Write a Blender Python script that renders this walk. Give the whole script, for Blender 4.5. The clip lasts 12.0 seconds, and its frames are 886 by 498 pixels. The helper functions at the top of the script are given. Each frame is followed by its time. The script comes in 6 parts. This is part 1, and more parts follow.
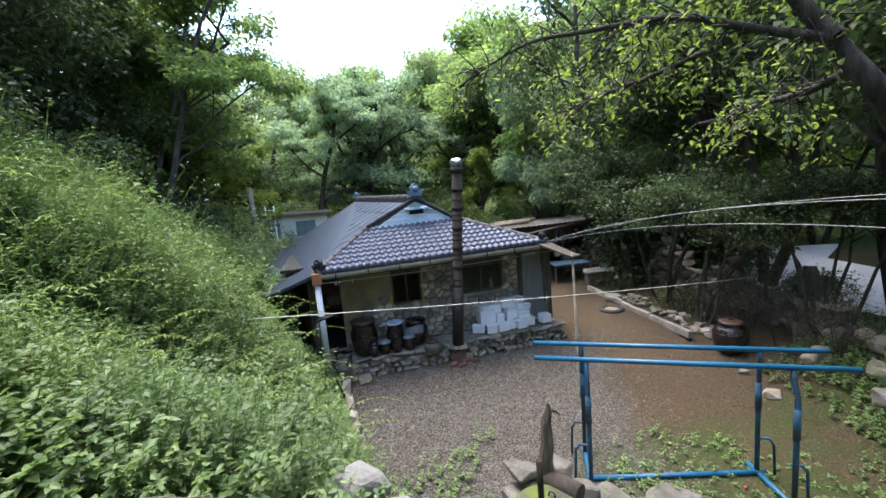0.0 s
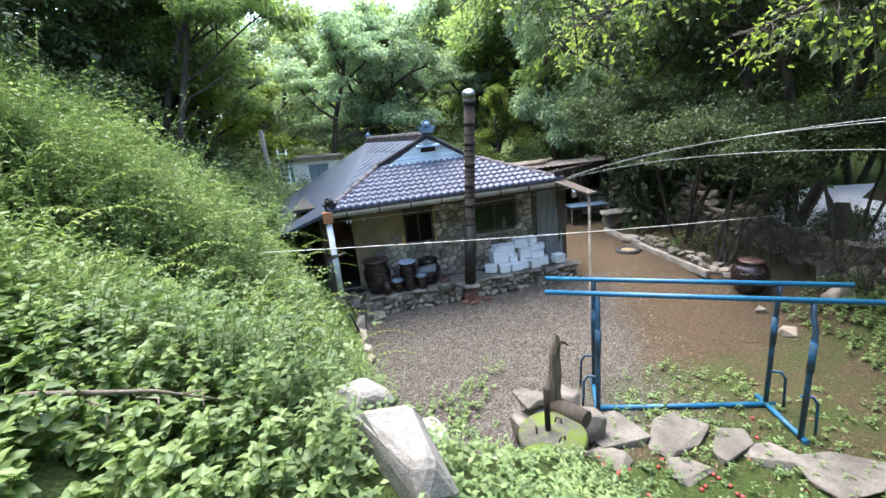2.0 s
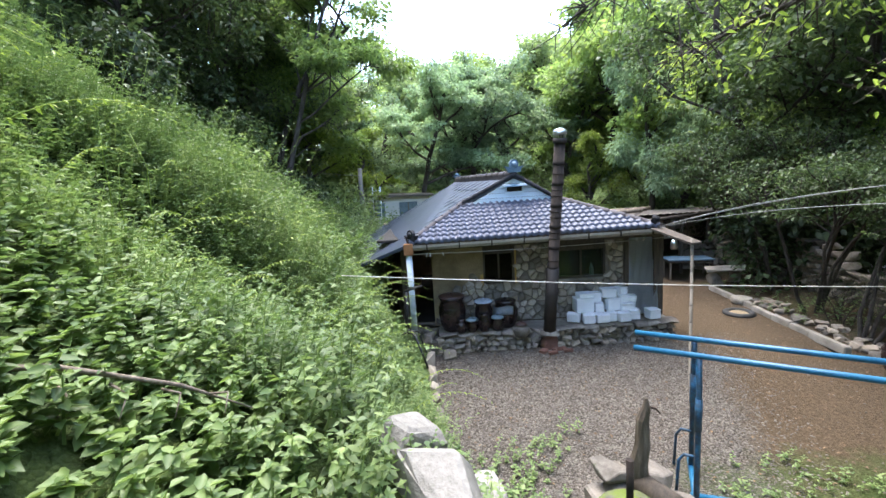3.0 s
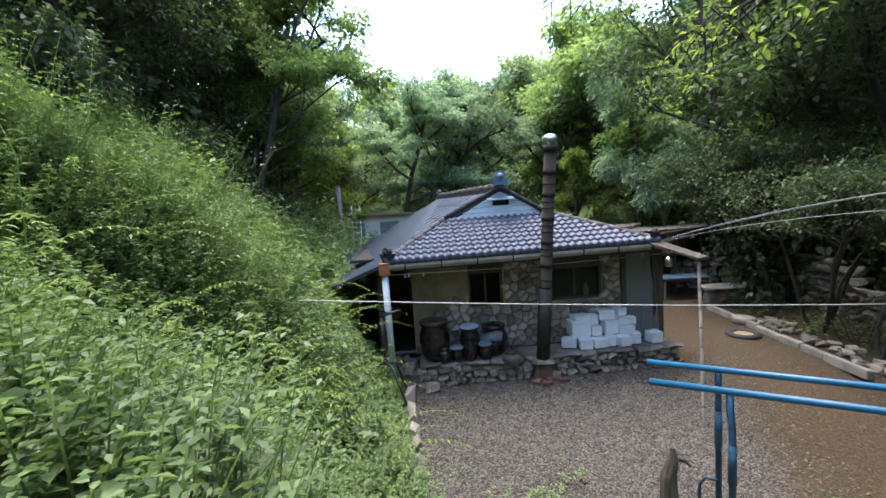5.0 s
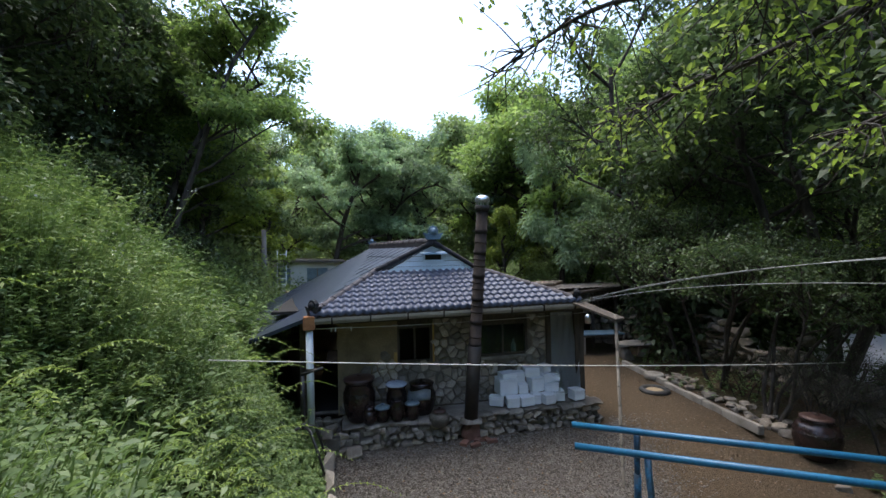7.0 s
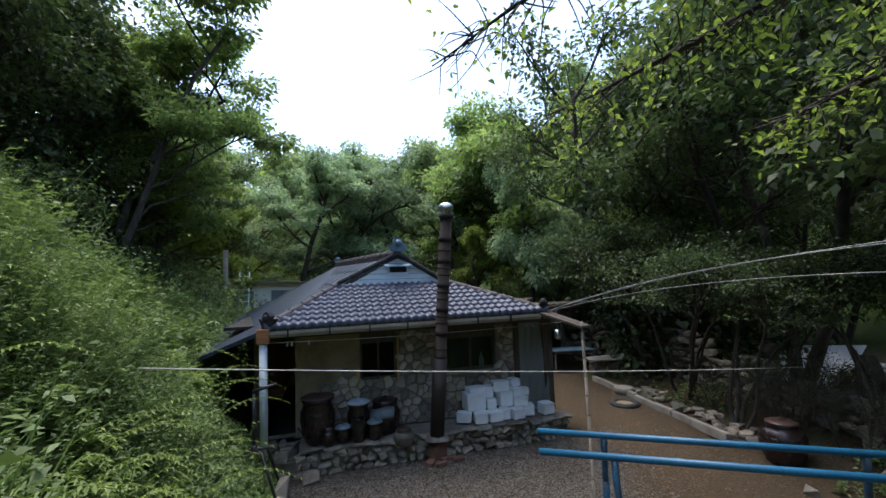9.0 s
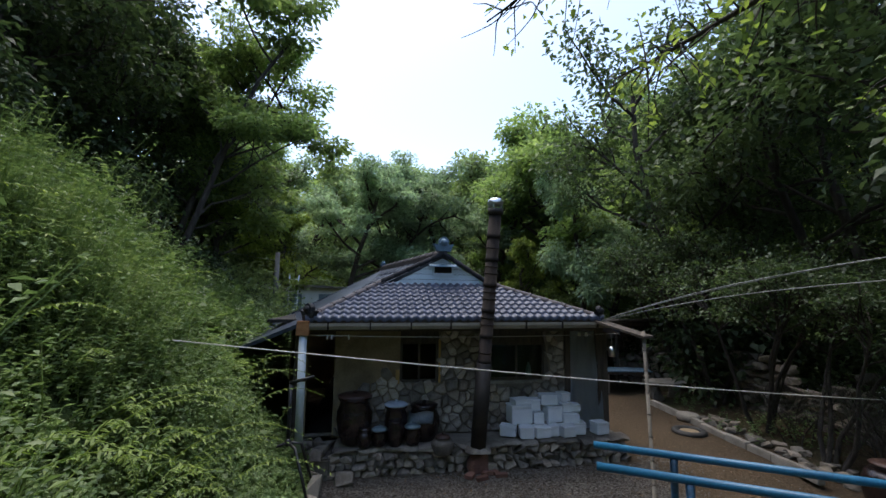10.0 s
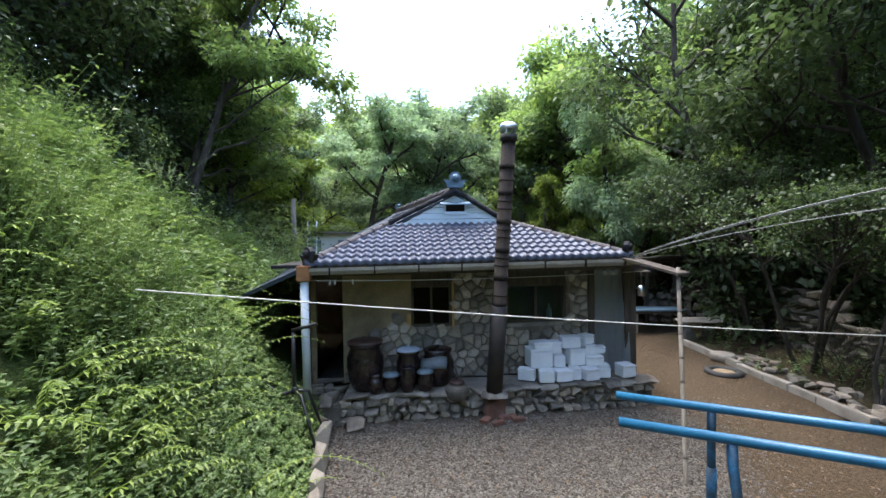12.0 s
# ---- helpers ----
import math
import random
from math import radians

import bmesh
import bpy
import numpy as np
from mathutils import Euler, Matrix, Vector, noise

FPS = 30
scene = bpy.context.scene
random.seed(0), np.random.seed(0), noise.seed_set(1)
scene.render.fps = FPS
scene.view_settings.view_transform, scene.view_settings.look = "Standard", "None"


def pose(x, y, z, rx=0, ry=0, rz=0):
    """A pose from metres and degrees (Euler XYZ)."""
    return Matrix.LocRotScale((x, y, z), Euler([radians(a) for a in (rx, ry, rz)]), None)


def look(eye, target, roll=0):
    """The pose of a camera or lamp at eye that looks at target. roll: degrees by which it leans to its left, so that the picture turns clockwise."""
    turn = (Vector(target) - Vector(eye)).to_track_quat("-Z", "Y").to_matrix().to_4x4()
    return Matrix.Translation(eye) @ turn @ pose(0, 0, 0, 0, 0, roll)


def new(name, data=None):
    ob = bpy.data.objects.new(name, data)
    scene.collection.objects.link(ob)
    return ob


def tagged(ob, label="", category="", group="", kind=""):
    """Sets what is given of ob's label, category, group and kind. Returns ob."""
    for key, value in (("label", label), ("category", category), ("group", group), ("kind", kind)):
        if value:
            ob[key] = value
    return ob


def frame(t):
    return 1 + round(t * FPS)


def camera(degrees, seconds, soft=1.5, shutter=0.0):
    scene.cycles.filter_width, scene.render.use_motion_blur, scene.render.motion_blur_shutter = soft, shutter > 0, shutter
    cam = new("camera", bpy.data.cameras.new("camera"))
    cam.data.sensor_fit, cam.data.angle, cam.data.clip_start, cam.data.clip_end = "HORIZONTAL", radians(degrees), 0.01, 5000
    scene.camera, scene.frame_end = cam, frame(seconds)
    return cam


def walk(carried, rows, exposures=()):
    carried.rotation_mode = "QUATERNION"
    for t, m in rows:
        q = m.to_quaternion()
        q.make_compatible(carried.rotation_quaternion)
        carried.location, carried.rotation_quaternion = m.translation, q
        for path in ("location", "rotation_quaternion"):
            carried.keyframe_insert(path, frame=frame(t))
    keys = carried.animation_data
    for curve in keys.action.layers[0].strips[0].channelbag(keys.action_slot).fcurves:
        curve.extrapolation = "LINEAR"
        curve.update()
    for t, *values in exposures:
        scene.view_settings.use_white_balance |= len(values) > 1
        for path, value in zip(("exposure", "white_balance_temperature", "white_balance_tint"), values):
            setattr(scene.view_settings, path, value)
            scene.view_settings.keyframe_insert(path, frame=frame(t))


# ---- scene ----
cam = camera(93.1, 12.0)

PATH = [
    (0, (0.398, -9.339, 4.185), (0.897, -7.423, 3.896), -5.1),
    (0.5, (0.365, -9.327, 4.183), (0.869, -7.417, 3.875), -4.7),
    (1, (0.37, -9.3, 4.16), (0.879, -7.397, 3.811), -4.6),
    (1.5, (0.43, -9.289, 4.058), (0.872, -7.413, 3.526), -4.9),
    (2, (0.496, -9.274, 3.943), (0.885, -7.384, 3.42), -5.9),
    (2.5, (0.571, -9.162, 3.79), (0.752, -7.216, 3.365), -4.8),
    (2.7, (0.611, -9.138, 3.783), (0.692, -7.173, 3.419), -3.8),
    (4.3, (0.604, -8.434, 3.512), (0.556, -6.44, 3.363), -3.1),
    (4.5, (0.625, -8.329, 3.523), (0.625, -6.335, 3.36), -3.3),
    (5, (0.713, -8.148, 3.554), (0.812, -6.159, 3.367), -3.9),
    (5.5, (0.714, -8.112, 3.614), (0.846, -6.124, 3.447), -3.7),
    (6, (0.684, -8.115, 3.661), (0.862, -6.126, 3.549), -2.8),
    (6.5, (0.703, -8.076, 3.663), (0.988, -6.097, 3.625), -2.0),
    (7, (0.695, -8.072, 3.678), (1.131, -6.12, 3.704), -1.2),
    (7.5, (0.698, -8.057, 3.664), (1.247, -6.136, 3.758), -1.7),
    (7.7, (0.724, -8.035, 3.637), (1.308, -6.126, 3.759), -2.2),
    (9.3, (0.94, -7.816, 3.222), (1.475, -5.896, 3.391), -1.6),
    (9.5, (0.937, -7.716, 3.142), (1.439, -5.79, 3.344), -1.4),
    (10, (1.023, -7.499, 2.99), (1.363, -5.543, 3.227), 0.7),
    (10.5, (1.29, -7.211, 2.889), (1.564, -5.238, 3.065), 4.0),
    (11, (1.297, -7.0, 2.899), (1.556, -5.017, 2.941), 2.3),
    (11.5, (1.37, -6.891, 2.917), (1.603, -4.904, 2.892), 0.3),
    (12, (1.424, -6.863, 2.917), (1.641, -4.875, 2.89), -1.0),
]
EXPOSURE = [(0, 2.6), (1.0, 2.65), (1.5, 2.95), (2.0, 3.2), (2.5, 3.15), (4.5, 2.6), (5.5, 2.45), (6.5, 2.0), (7.5, 1.7), (9.5, 1.6), (10.0, 1.35), (10.5, 1.2), (11.0, 1.33), (11.5, 2.42), (12.0, 2.65)]
walk(cam, [(t, look(eye, target, roll)) for t, eye, target, roll in PATH], EXPOSURE)


# ---- light ----
SUN_EL, SUN_AZ = 74.0, 340.0           # degrees; azimuth from +y towards +x
world = bpy.data.worlds.new("world")
scene.world = world
world.use_nodes = True
wn = world.node_tree
sky = wn.nodes.new("ShaderNodeTexSky")
sky.sky_type = "NISHITA"
sky.sun_disc = False
sky.sun_elevation = radians(SUN_EL)
sky.sun_rotation = radians(SUN_AZ)
sky.air_density = 1.0
sky.dust_density = 2.0
sky.ozone_density = 1.0
wn.nodes["Background"].inputs["Strength"].default_value = 0.15
wn.links.new(sky.outputs["Color"], wn.nodes["Background"].inputs["Color"])

sun_data = bpy.data.lights.new("sun", "SUN")
sun_data.energy = 1.0
sun_data.angle = radians(40)
sun_data.color = (1.0, 0.96, 0.9)
sun = new("sun", sun_data)
sd = Vector((math.sin(radians(SUN_AZ)) * math.cos(radians(SUN_EL)), math.cos(radians(SUN_AZ)) * math.cos(radians(SUN_EL)), math.sin(radians(SUN_EL))))
sun.matrix_world = look(sd * 60, (0, 0, 0))

rng = np.random.default_rng(7)
R = random.Random(11)


# ---- materials ----
def ramp_node(nt, stops):
    n = nt.nodes.new("ShaderNodeValToRGB")
    el = n.color_ramp.elements
    while len(el) < len(stops):
        el.new(0.5)
    for e, (p, c) in zip(el, stops):
        e.position, e.color = p, (*c, 1)
    return n


def noise_node(nt, scale, detail=4, rough=0.6, coord="Object", stretch=None):
    tc = nt.nodes.new("ShaderNodeTexCoord")
    n = nt.nodes.new("ShaderNodeTexNoise")
    n.inputs["Scale"].default_value = scale
    n.inputs["Detail"].default_value = detail
    n.inputs["Roughness"].default_value = rough
    src = tc.outputs[coord]
    if stretch:
        mp = nt.nodes.new("ShaderNodeMapping")
        mp.inputs["Scale"].default_value = stretch
        nt.links.new(src, mp.inputs["Vector"])
        src = mp.outputs["Vector"]
    nt.links.new(src, n.inputs["Vector"])
    return n


def mix_color(nt, fac, a, b, mode="MIX"):
    m = nt.nodes.new("ShaderNodeMix")
    m.data_type = "RGBA"
    m.blend_type = mode
    for key, v in ((0, fac), (6, a), (7, b)):
        if hasattr(v, "links"):
            nt.links.new(v, m.inputs[key])
        elif key == 0:
            m.inputs[0].default_value = v
        else:
            m.inputs[key].default_value = (*v, 1)
    return m.outputs[2]


def surface(name, colors, scale=3.0, fine=40.0, rough=0.8, metal=0.0, bump=0.3, depth=0.01, spread=0.12, stretch=None,
            stain=None, coord="Object", spec=0.5):
    """Two scales of colour noise, a per-object shift and a fine bump."""
    m = bpy.data.materials.new(name)
    m.use_nodes = True
    nt = m.node_tree
    b = nt.nodes["Principled BSDF"]
    big = noise_node(nt, scale, 5, 0.6, coord, stretch)
    n = len(colors)
    r = ramp_node(nt, [(0.3 + 0.4 * i / max(n - 1, 1), c) for i, c in enumerate(colors)])
    nt.links.new(big.outputs["Fac"], r.inputs["Fac"])
    small = noise_node(nt, fine, 3, 0.7, coord, stretch)
    col = mix_color(nt, 0.55, r.outputs["Color"], small.outputs["Fac"], "SOFT_LIGHT")
    if stain:
        sn = noise_node(nt, stain[1], 6, 0.7, coord)
        sr = ramp_node(nt, [(stain[2], (0, 0, 0)), (stain[2] + 0.12, (1, 1, 1))])
        nt.links.new(sn.outputs["Fac"], sr.inputs["Fac"])
        col = mix_color(nt, sr.outputs["Color"], col, stain[0])
    if spread:
        oi = nt.nodes.new("ShaderNodeObjectInfo")
        mr = nt.nodes.new("ShaderNodeMapRange")
        mr.inputs["To Min"].default_value, mr.inputs["To Max"].default_value = 1 - spread, 1 + spread
        nt.links.new(oi.outputs["Random"], mr.inputs["Value"])
        hs = nt.nodes.new("ShaderNodeHueSaturation")
        nt.links.new(mr.outputs["Result"], hs.inputs["Value"])
        nt.links.new(col, hs.inputs["Color"])
        col = hs.outputs["Color"]
    nt.links.new(col, b.inputs["Base Color"])
    b.inputs["Roughness"].default_value = rough
    b.inputs["Metallic"].default_value = metal
    b.inputs["Specular IOR Level"].default_value = spec
    if bump:
        bp = nt.nodes.new("ShaderNodeBump")
        bp.inputs["Strength"].default_value = bump
        bp.inputs["Distance"].default_value = depth
        nt.links.new(small.outputs["Fac"], bp.inputs["Height"])
        nt.links.new(bp.outputs["Normal"], b.inputs["Normal"])
    return m


def leaf_material(name, dark, mid, light, patch=0.35, through_light=0.4, rough=0.5):
    m = bpy.data.materials.new(name)
    m.use_nodes = True
    nt = m.node_tree
    b = nt.nodes["Principled BSDF"]
    geo = nt.nodes.new("ShaderNodeNewGeometry")
    big = noise_node(nt, patch, 4, 0.65)
    add = nt.nodes.new("ShaderNodeMath")
    add.operation = "MULTIPLY_ADD"
    add.inputs[1].default_value = 0.5
    nt.links.new(geo.outputs["Random Per Island"], add.inputs[0])
    half = nt.nodes.new("ShaderNodeMath")
    half.operation = "MULTIPLY_ADD"
    half.inputs[1].default_value = 1.3
    half.inputs[2].default_value = -0.4
    nt.links.new(big.outputs["Fac"], half.inputs[0])
    nt.links.new(half.outputs[0], add.inputs[2])
    r = ramp_node(nt, [(0.12, dark), (0.5, mid), (0.95, light)])
    nt.links.new(add.outputs[0], r.inputs["Fac"])
    oi = nt.nodes.new("ShaderNodeObjectInfo")
    mr = nt.nodes.new("ShaderNodeMapRange")
    mr.inputs["To Min"].default_value, mr.inputs["To Max"].default_value = 0.75, 1.2
    nt.links.new(oi.outputs["Random"], mr.inputs["Value"])
    hs = nt.nodes.new("ShaderNodeHueSaturation")
    nt.links.new(mr.outputs["Result"], hs.inputs["Value"])
    nt.links.new(r.outputs["Color"], hs.inputs["Color"])
    nt.links.new(hs.outputs["Color"], b.inputs["Base Color"])
    b.inputs["Roughness"].default_value = rough
    b.inputs["Specular IOR Level"].default_value = 0.3
    tr = nt.nodes.new("ShaderNodeBsdfTranslucent")
    warm = mix_color(nt, 0.6, hs.outputs["Color"], (0.92, 1.0, 0.45), "MULTIPLY")
    bright = nt.nodes.new("ShaderNodeHueSaturation")
    bright.inputs["Value"].default_value = 1.7
    nt.links.new(warm, bright.inputs["Color"])
    nt.links.new(bright.outputs["Color"], tr.inputs["Color"])
    mx = nt.nodes.new("ShaderNodeMixShader")
    mx.inputs[0].default_value = through_light
    nt.links.new(b.outputs[0], mx.inputs[1])
    nt.links.new(tr.outputs[0], mx.inputs[2])
    nt.links.new(mx.outputs[0], nt.nodes["Material Output"].inputs["Surface"])
    return m


def glass(name, tint, rough=0.05):
    m = bpy.data.materials.new(name)
    m.use_nodes = True
    b = m.node_tree.nodes["Principled BSDF"]
    b.inputs["Base Color"].default_value = (*tint, 1)
    b.inputs["Transmission Weight"].default_value = 1.0
    b.inputs["Roughness"].default_value = rough
    b.inputs["IOR"].default_value = 1.45
    return m


M_LEAF_WEED = leaf_material("weed_leaf", (0.068, 0.11, 0.045), (0.13, 0.195, 0.075), (0.22, 0.285, 0.11), 0.8, 0.34, 0.45)
M_LEAF_BROAD = leaf_material("broad_leaf", (0.055, 0.092, 0.034), (0.115, 0.172, 0.058), (0.195, 0.255, 0.092), 0.8, 0.32, 0.46)
M_LEAF_TREE = leaf_material("tree_leaf", (0.085, 0.13, 0.05), (0.165, 0.235, 0.085), (0.27, 0.34, 0.13), 0.3, 0.5)
M_LEAF_PINE = leaf_material("blue_green_leaf", (0.11, 0.17, 0.115), (0.185, 0.26, 0.175), (0.28, 0.36, 0.25), 0.3, 0.48)
M_LEAF_FERN = leaf_material("arching_leaf", (0.1, 0.15, 0.03), (0.16, 0.23, 0.05), (0.26, 0.32, 0.075), 1.0, 0.35)
# paler than tree_leaf: distance haze is put into the leaf colour
M_LEAF_HAZED = leaf_material("hazed_leaf", (0.12, 0.17, 0.085), (0.2, 0.265, 0.13), (0.28, 0.35, 0.18), 0.15, 0.5)
# darkened leaf copy: shade of hill and dense canopy goes into the colour
M_LEAF_SHADED = leaf_material("shaded_leaf", (0.034, 0.054, 0.028), (0.062, 0.095, 0.042), (0.115, 0.16, 0.07), 0.35, 0.36)
M_LEAF_LIME = leaf_material("lime_leaf", (0.09, 0.135, 0.03), (0.165, 0.225, 0.05), (0.26, 0.31, 0.09), 0.5, 0.52)
M_FLOWER = surface("pale_flower", [(0.32, 0.36, 0.24), (0.5, 0.52, 0.42)], 30, 90, 0.8, bump=0)
M_BARK = surface("bark", [(0.018, 0.014, 0.011), (0.042, 0.034, 0.027), (0.09, 0.076, 0.062)], 9, 30, 0.9, bump=1.0, depth=0.03, stretch=(1, 1, 0.25))
M_STONE = surface("rubble_stone", [(0.17, 0.135, 0.1), (0.29, 0.24, 0.185), (0.42, 0.365, 0.295)], 2.5, 28, 0.88, bump=0.6, depth=0.015, spread=0.3,
                  stain=((0.10, 0.085, 0.06), 7, 0.58))
M_STONE_FACE = surface("facing_stone", [(0.13, 0.112, 0.093), (0.25, 0.216, 0.178), (0.4, 0.356, 0.3)], 3.5, 30, 0.86, bump=0.7, depth=0.018, spread=0.55)
M_BAMBOO = surface("weathered_bamboo", [(0.085, 0.074, 0.058), (0.13, 0.113, 0.09), (0.18, 0.158, 0.128)], 8, 60, 0.75, bump=0.3, stretch=(1, 1, 0.2))
M_STONE_GREY = surface("grey_stone", [(0.09, 0.077, 0.063), (0.165, 0.143, 0.118), (0.27, 0.24, 0.2)], 3, 30, 0.88, bump=0.6, depth=0.015, spread=0.3,
                       stain=((0.07, 0.085, 0.045), 4, 0.6))
M_ROCK = surface("pale_rock", [(0.13, 0.122, 0.108), (0.22, 0.208, 0.188), (0.31, 0.296, 0.27)], 2.2, 24, 0.85, bump=0.6, depth=0.02, spread=0.08,
                 stain=((0.12, 0.115, 0.095), 5, 0.6))
M_MOSS = surface("moss", [(0.045, 0.075, 0.012), (0.1, 0.145, 0.02), (0.16, 0.2, 0.03)], 8, 90, 0.95, bump=1.0, depth=0.02)
M_CONCRETE = surface("old_concrete", [(0.15, 0.132, 0.108), (0.24, 0.215, 0.178), (0.31, 0.283, 0.24)], 2, 45, 0.9, bump=0.4, depth=0.008,
                     stain=((0.12, 0.12, 0.08), 3.5, 0.62))
# darker than grey_stone: the canopy's shade is put into the colour; green stain stays
M_SLAB = surface("canopy_shaded_stone", [(0.08, 0.071, 0.06), (0.13, 0.116, 0.1), (0.19, 0.172, 0.148)], 3, 30, 0.9, bump=0.6, depth=0.012, spread=0.2, stain=((0.06, 0.075, 0.035), 4, 0.6))
M_POLE = surface("grey_concrete_pole", [(0.1, 0.102, 0.108), (0.16, 0.163, 0.17)], 3, 45, 0.9, bump=0.2)
M_MOSSY = surface("mossy_concrete", [(0.05, 0.048, 0.04), (0.085, 0.082, 0.068), (0.12, 0.115, 0.098)], 3, 45, 0.95, bump=0.7, depth=0.012, stain=((0.1, 0.14, 0.018), 4, 0.47))
M_MORTAR = surface("mortar", [(0.11, 0.093, 0.073), (0.18, 0.154, 0.122)], 4, 60, 0.95, bump=0.6)
M_MUD = surface("mud_plaster", [(0.15, 0.114, 0.066), (0.25, 0.19, 0.112), (0.32, 0.25, 0.152)], 1.6, 30, 0.95, bump=0.4,
                stain=((0.16, 0.125, 0.08), 2.4, 0.56))
M_ROOF = surface("roof_tile_metal", [(0.05, 0.058, 0.086), (0.078, 0.087, 0.122), (0.105, 0.114, 0.155)], 1.5, 30, 0.46, metal=0.0, bump=0.08, spec=0.35,
                 spread=0.08, stain=((0.14, 0.135, 0.13), 6, 0.68))
M_ROOF_SIDE = surface("roof_sheet_metal", [(0.026, 0.036, 0.06), (0.042, 0.055, 0.085)], 1.2, 25, 0.4, metal=0.1, bump=0.15, spread=0.05,
                      stain=((0.07, 0.07, 0.078), 3, 0.66))
M_RIDGE = surface("ridge_cap", [(0.03, 0.027, 0.032), (0.052, 0.046, 0.054)], 4, 40, 0.75, metal=0.0, bump=0.15)
M_FINIAL = surface("blue_grey_finial", [(0.1, 0.17, 0.24), (0.16, 0.24, 0.32)], 5, 40, 0.5, metal=0.2, bump=0.15)
M_DARKTILE = surface("black_tile", [(0.02, 0.02, 0.022), (0.04, 0.04, 0.045)], 5, 40, 0.85, bump=0.2, spec=0.2)
M_WHITE_BOARD = surface("white_painted_board", [(0.66, 0.76, 0.84), (0.74, 0.83, 0.9)], 2, 40, 0.6, bump=0.1, stain=((0.42, 0.4, 0.36), 6, 0.68))
M_WOOD_DARK = surface("dark_wood", [(0.028, 0.022, 0.018), (0.06, 0.047, 0.036), (0.09, 0.07, 0.05)], 3, 30, 0.8, bump=0.5, stretch=(6, 6, 0.7))
M_WOOD = surface("weathered_wood", [(0.1, 0.078, 0.058), (0.175, 0.14, 0.105), (0.25, 0.21, 0.165)], 3, 30, 0.85, bump=0.5, stretch=(5, 5, 0.6))
M_STUMP = surface("rain_dark_wood", [(0.05, 0.038, 0.026), (0.1, 0.077, 0.055), (0.17, 0.14, 0.108)], 3, 30, 0.85, bump=0.6, stretch=(6, 6, 0.5))
M_WOOD_OCHRE = surface("ochre_wood", [(0.32, 0.19, 0.05), (0.45, 0.29, 0.09)], 4, 30, 0.7, bump=0.3, stretch=(5, 5, 0.6))
M_ORANGE_WOOD = surface("orange_wood", [(0.22, 0.09, 0.035), (0.36, 0.16, 0.06)], 5, 30, 0.7, bump=0.3, stretch=(0.6, 5, 5))
M_GUTTER = surface("beige_gutter", [(0.17, 0.15, 0.115), (0.27, 0.24, 0.19)], 3, 40, 0.6, bump=0.15, stain=((0.14, 0.1, 0.06), 6, 0.62))
M_PVC = surface("pale_blue_pipe", [(0.5, 0.58, 0.66), (0.62, 0.68, 0.74)], 3, 50, 0.45, bump=0.05, stain=((0.3, 0.32, 0.32), 5, 0.67))
M_PIPE_BLACK = surface("sooty_pipe", [(0.012, 0.01, 0.009), (0.035, 0.027, 0.022)], 4, 40, 0.7, bump=0.3, stain=((0.07, 0.045, 0.03), 5, 0.62))
M_PIPE_RUST = surface("rusty_pipe", [(0.014, 0.011, 0.01), (0.028, 0.021, 0.018), (0.045, 0.034, 0.028)], 3, 40, 0.8, metal=0.0, bump=0.4, spec=0.2)
M_STEEL = surface("stainless_steel", [(0.5, 0.52, 0.54), (0.66, 0.68, 0.7)], 4, 60, 0.28, metal=1.0, bump=0.05)
M_ONGGI = surface("brown_glaze", [(0.012, 0.008, 0.008), (0.022, 0.013, 0.012), (0.04, 0.022, 0.018)], 3, 25, 0.22, bump=0.12, spread=0.25)
M_ONGGI_RED = surface("red_brown_clay", [(0.04, 0.02, 0.016), (0.075, 0.038, 0.028)], 4, 30, 0.5, bump=0.2, spread=0.2)
M_GLAZE_BLUE = surface("grey_blue_enamel", [(0.09, 0.13, 0.15), (0.17, 0.23, 0.26)], 4, 30, 0.3, bump=0.05)
M_FOAM = surface("white_foam", [(0.66, 0.68, 0.7), (0.78, 0.79, 0.8)], 3, 70, 0.8, bump=0.25, spread=0.07, stain=((0.5, 0.49, 0.46), 5, 0.68))
M_SHEET = surface("bluish_plastic_sheet", [(0.3, 0.36, 0.44), (0.46, 0.52, 0.6)], 5, 30, 0.25, bump=0.5, depth=0.02)
M_BLUE = surface("blue_painted_steel", [(0.008, 0.085, 0.175), (0.013, 0.125, 0.24)], 3, 40, 0.45, bump=0.1, spread=0.04,
                 stain=((0.05, 0.05, 0.055), 7, 0.64))
M_BLUE_WORN = surface("worn_blue_steel", [(0.02, 0.03, 0.04), (0.02, 0.06, 0.11), (0.015, 0.14, 0.29)], 5, 40, 0.55, bump=0.25, spread=0.04)
M_RUBBER = surface("black_rubber", [(0.012, 0.012, 0.012), (0.03, 0.03, 0.03)], 5, 50, 0.7, bump=0.3)
M_BLACK = surface("black_plastic", [(0.012, 0.012, 0.014), (0.025, 0.025, 0.028)], 5, 50, 0.4, bump=0.05)
M_ROPE = surface("white_rope", [(0.5, 0.48, 0.44), (0.65, 0.63, 0.58)], 20, 90, 0.8, bump=0.2)
M_WIRE = surface("grey_wire", [(0.22, 0.22, 0.21), (0.32, 0.32, 0.31)], 20, 90, 0.6, bump=0)
M_BRICK = surface("red_brick", [(0.11, 0.055, 0.04), (0.19, 0.09, 0.065)], 4, 40, 0.9, bump=0.4, spread=0.2)
M_BLUE_TOP = surface("blue_table_top", [(0.12, 0.22, 0.3), (0.2, 0.3, 0.38)], 3, 40, 0.35, bump=0.05)
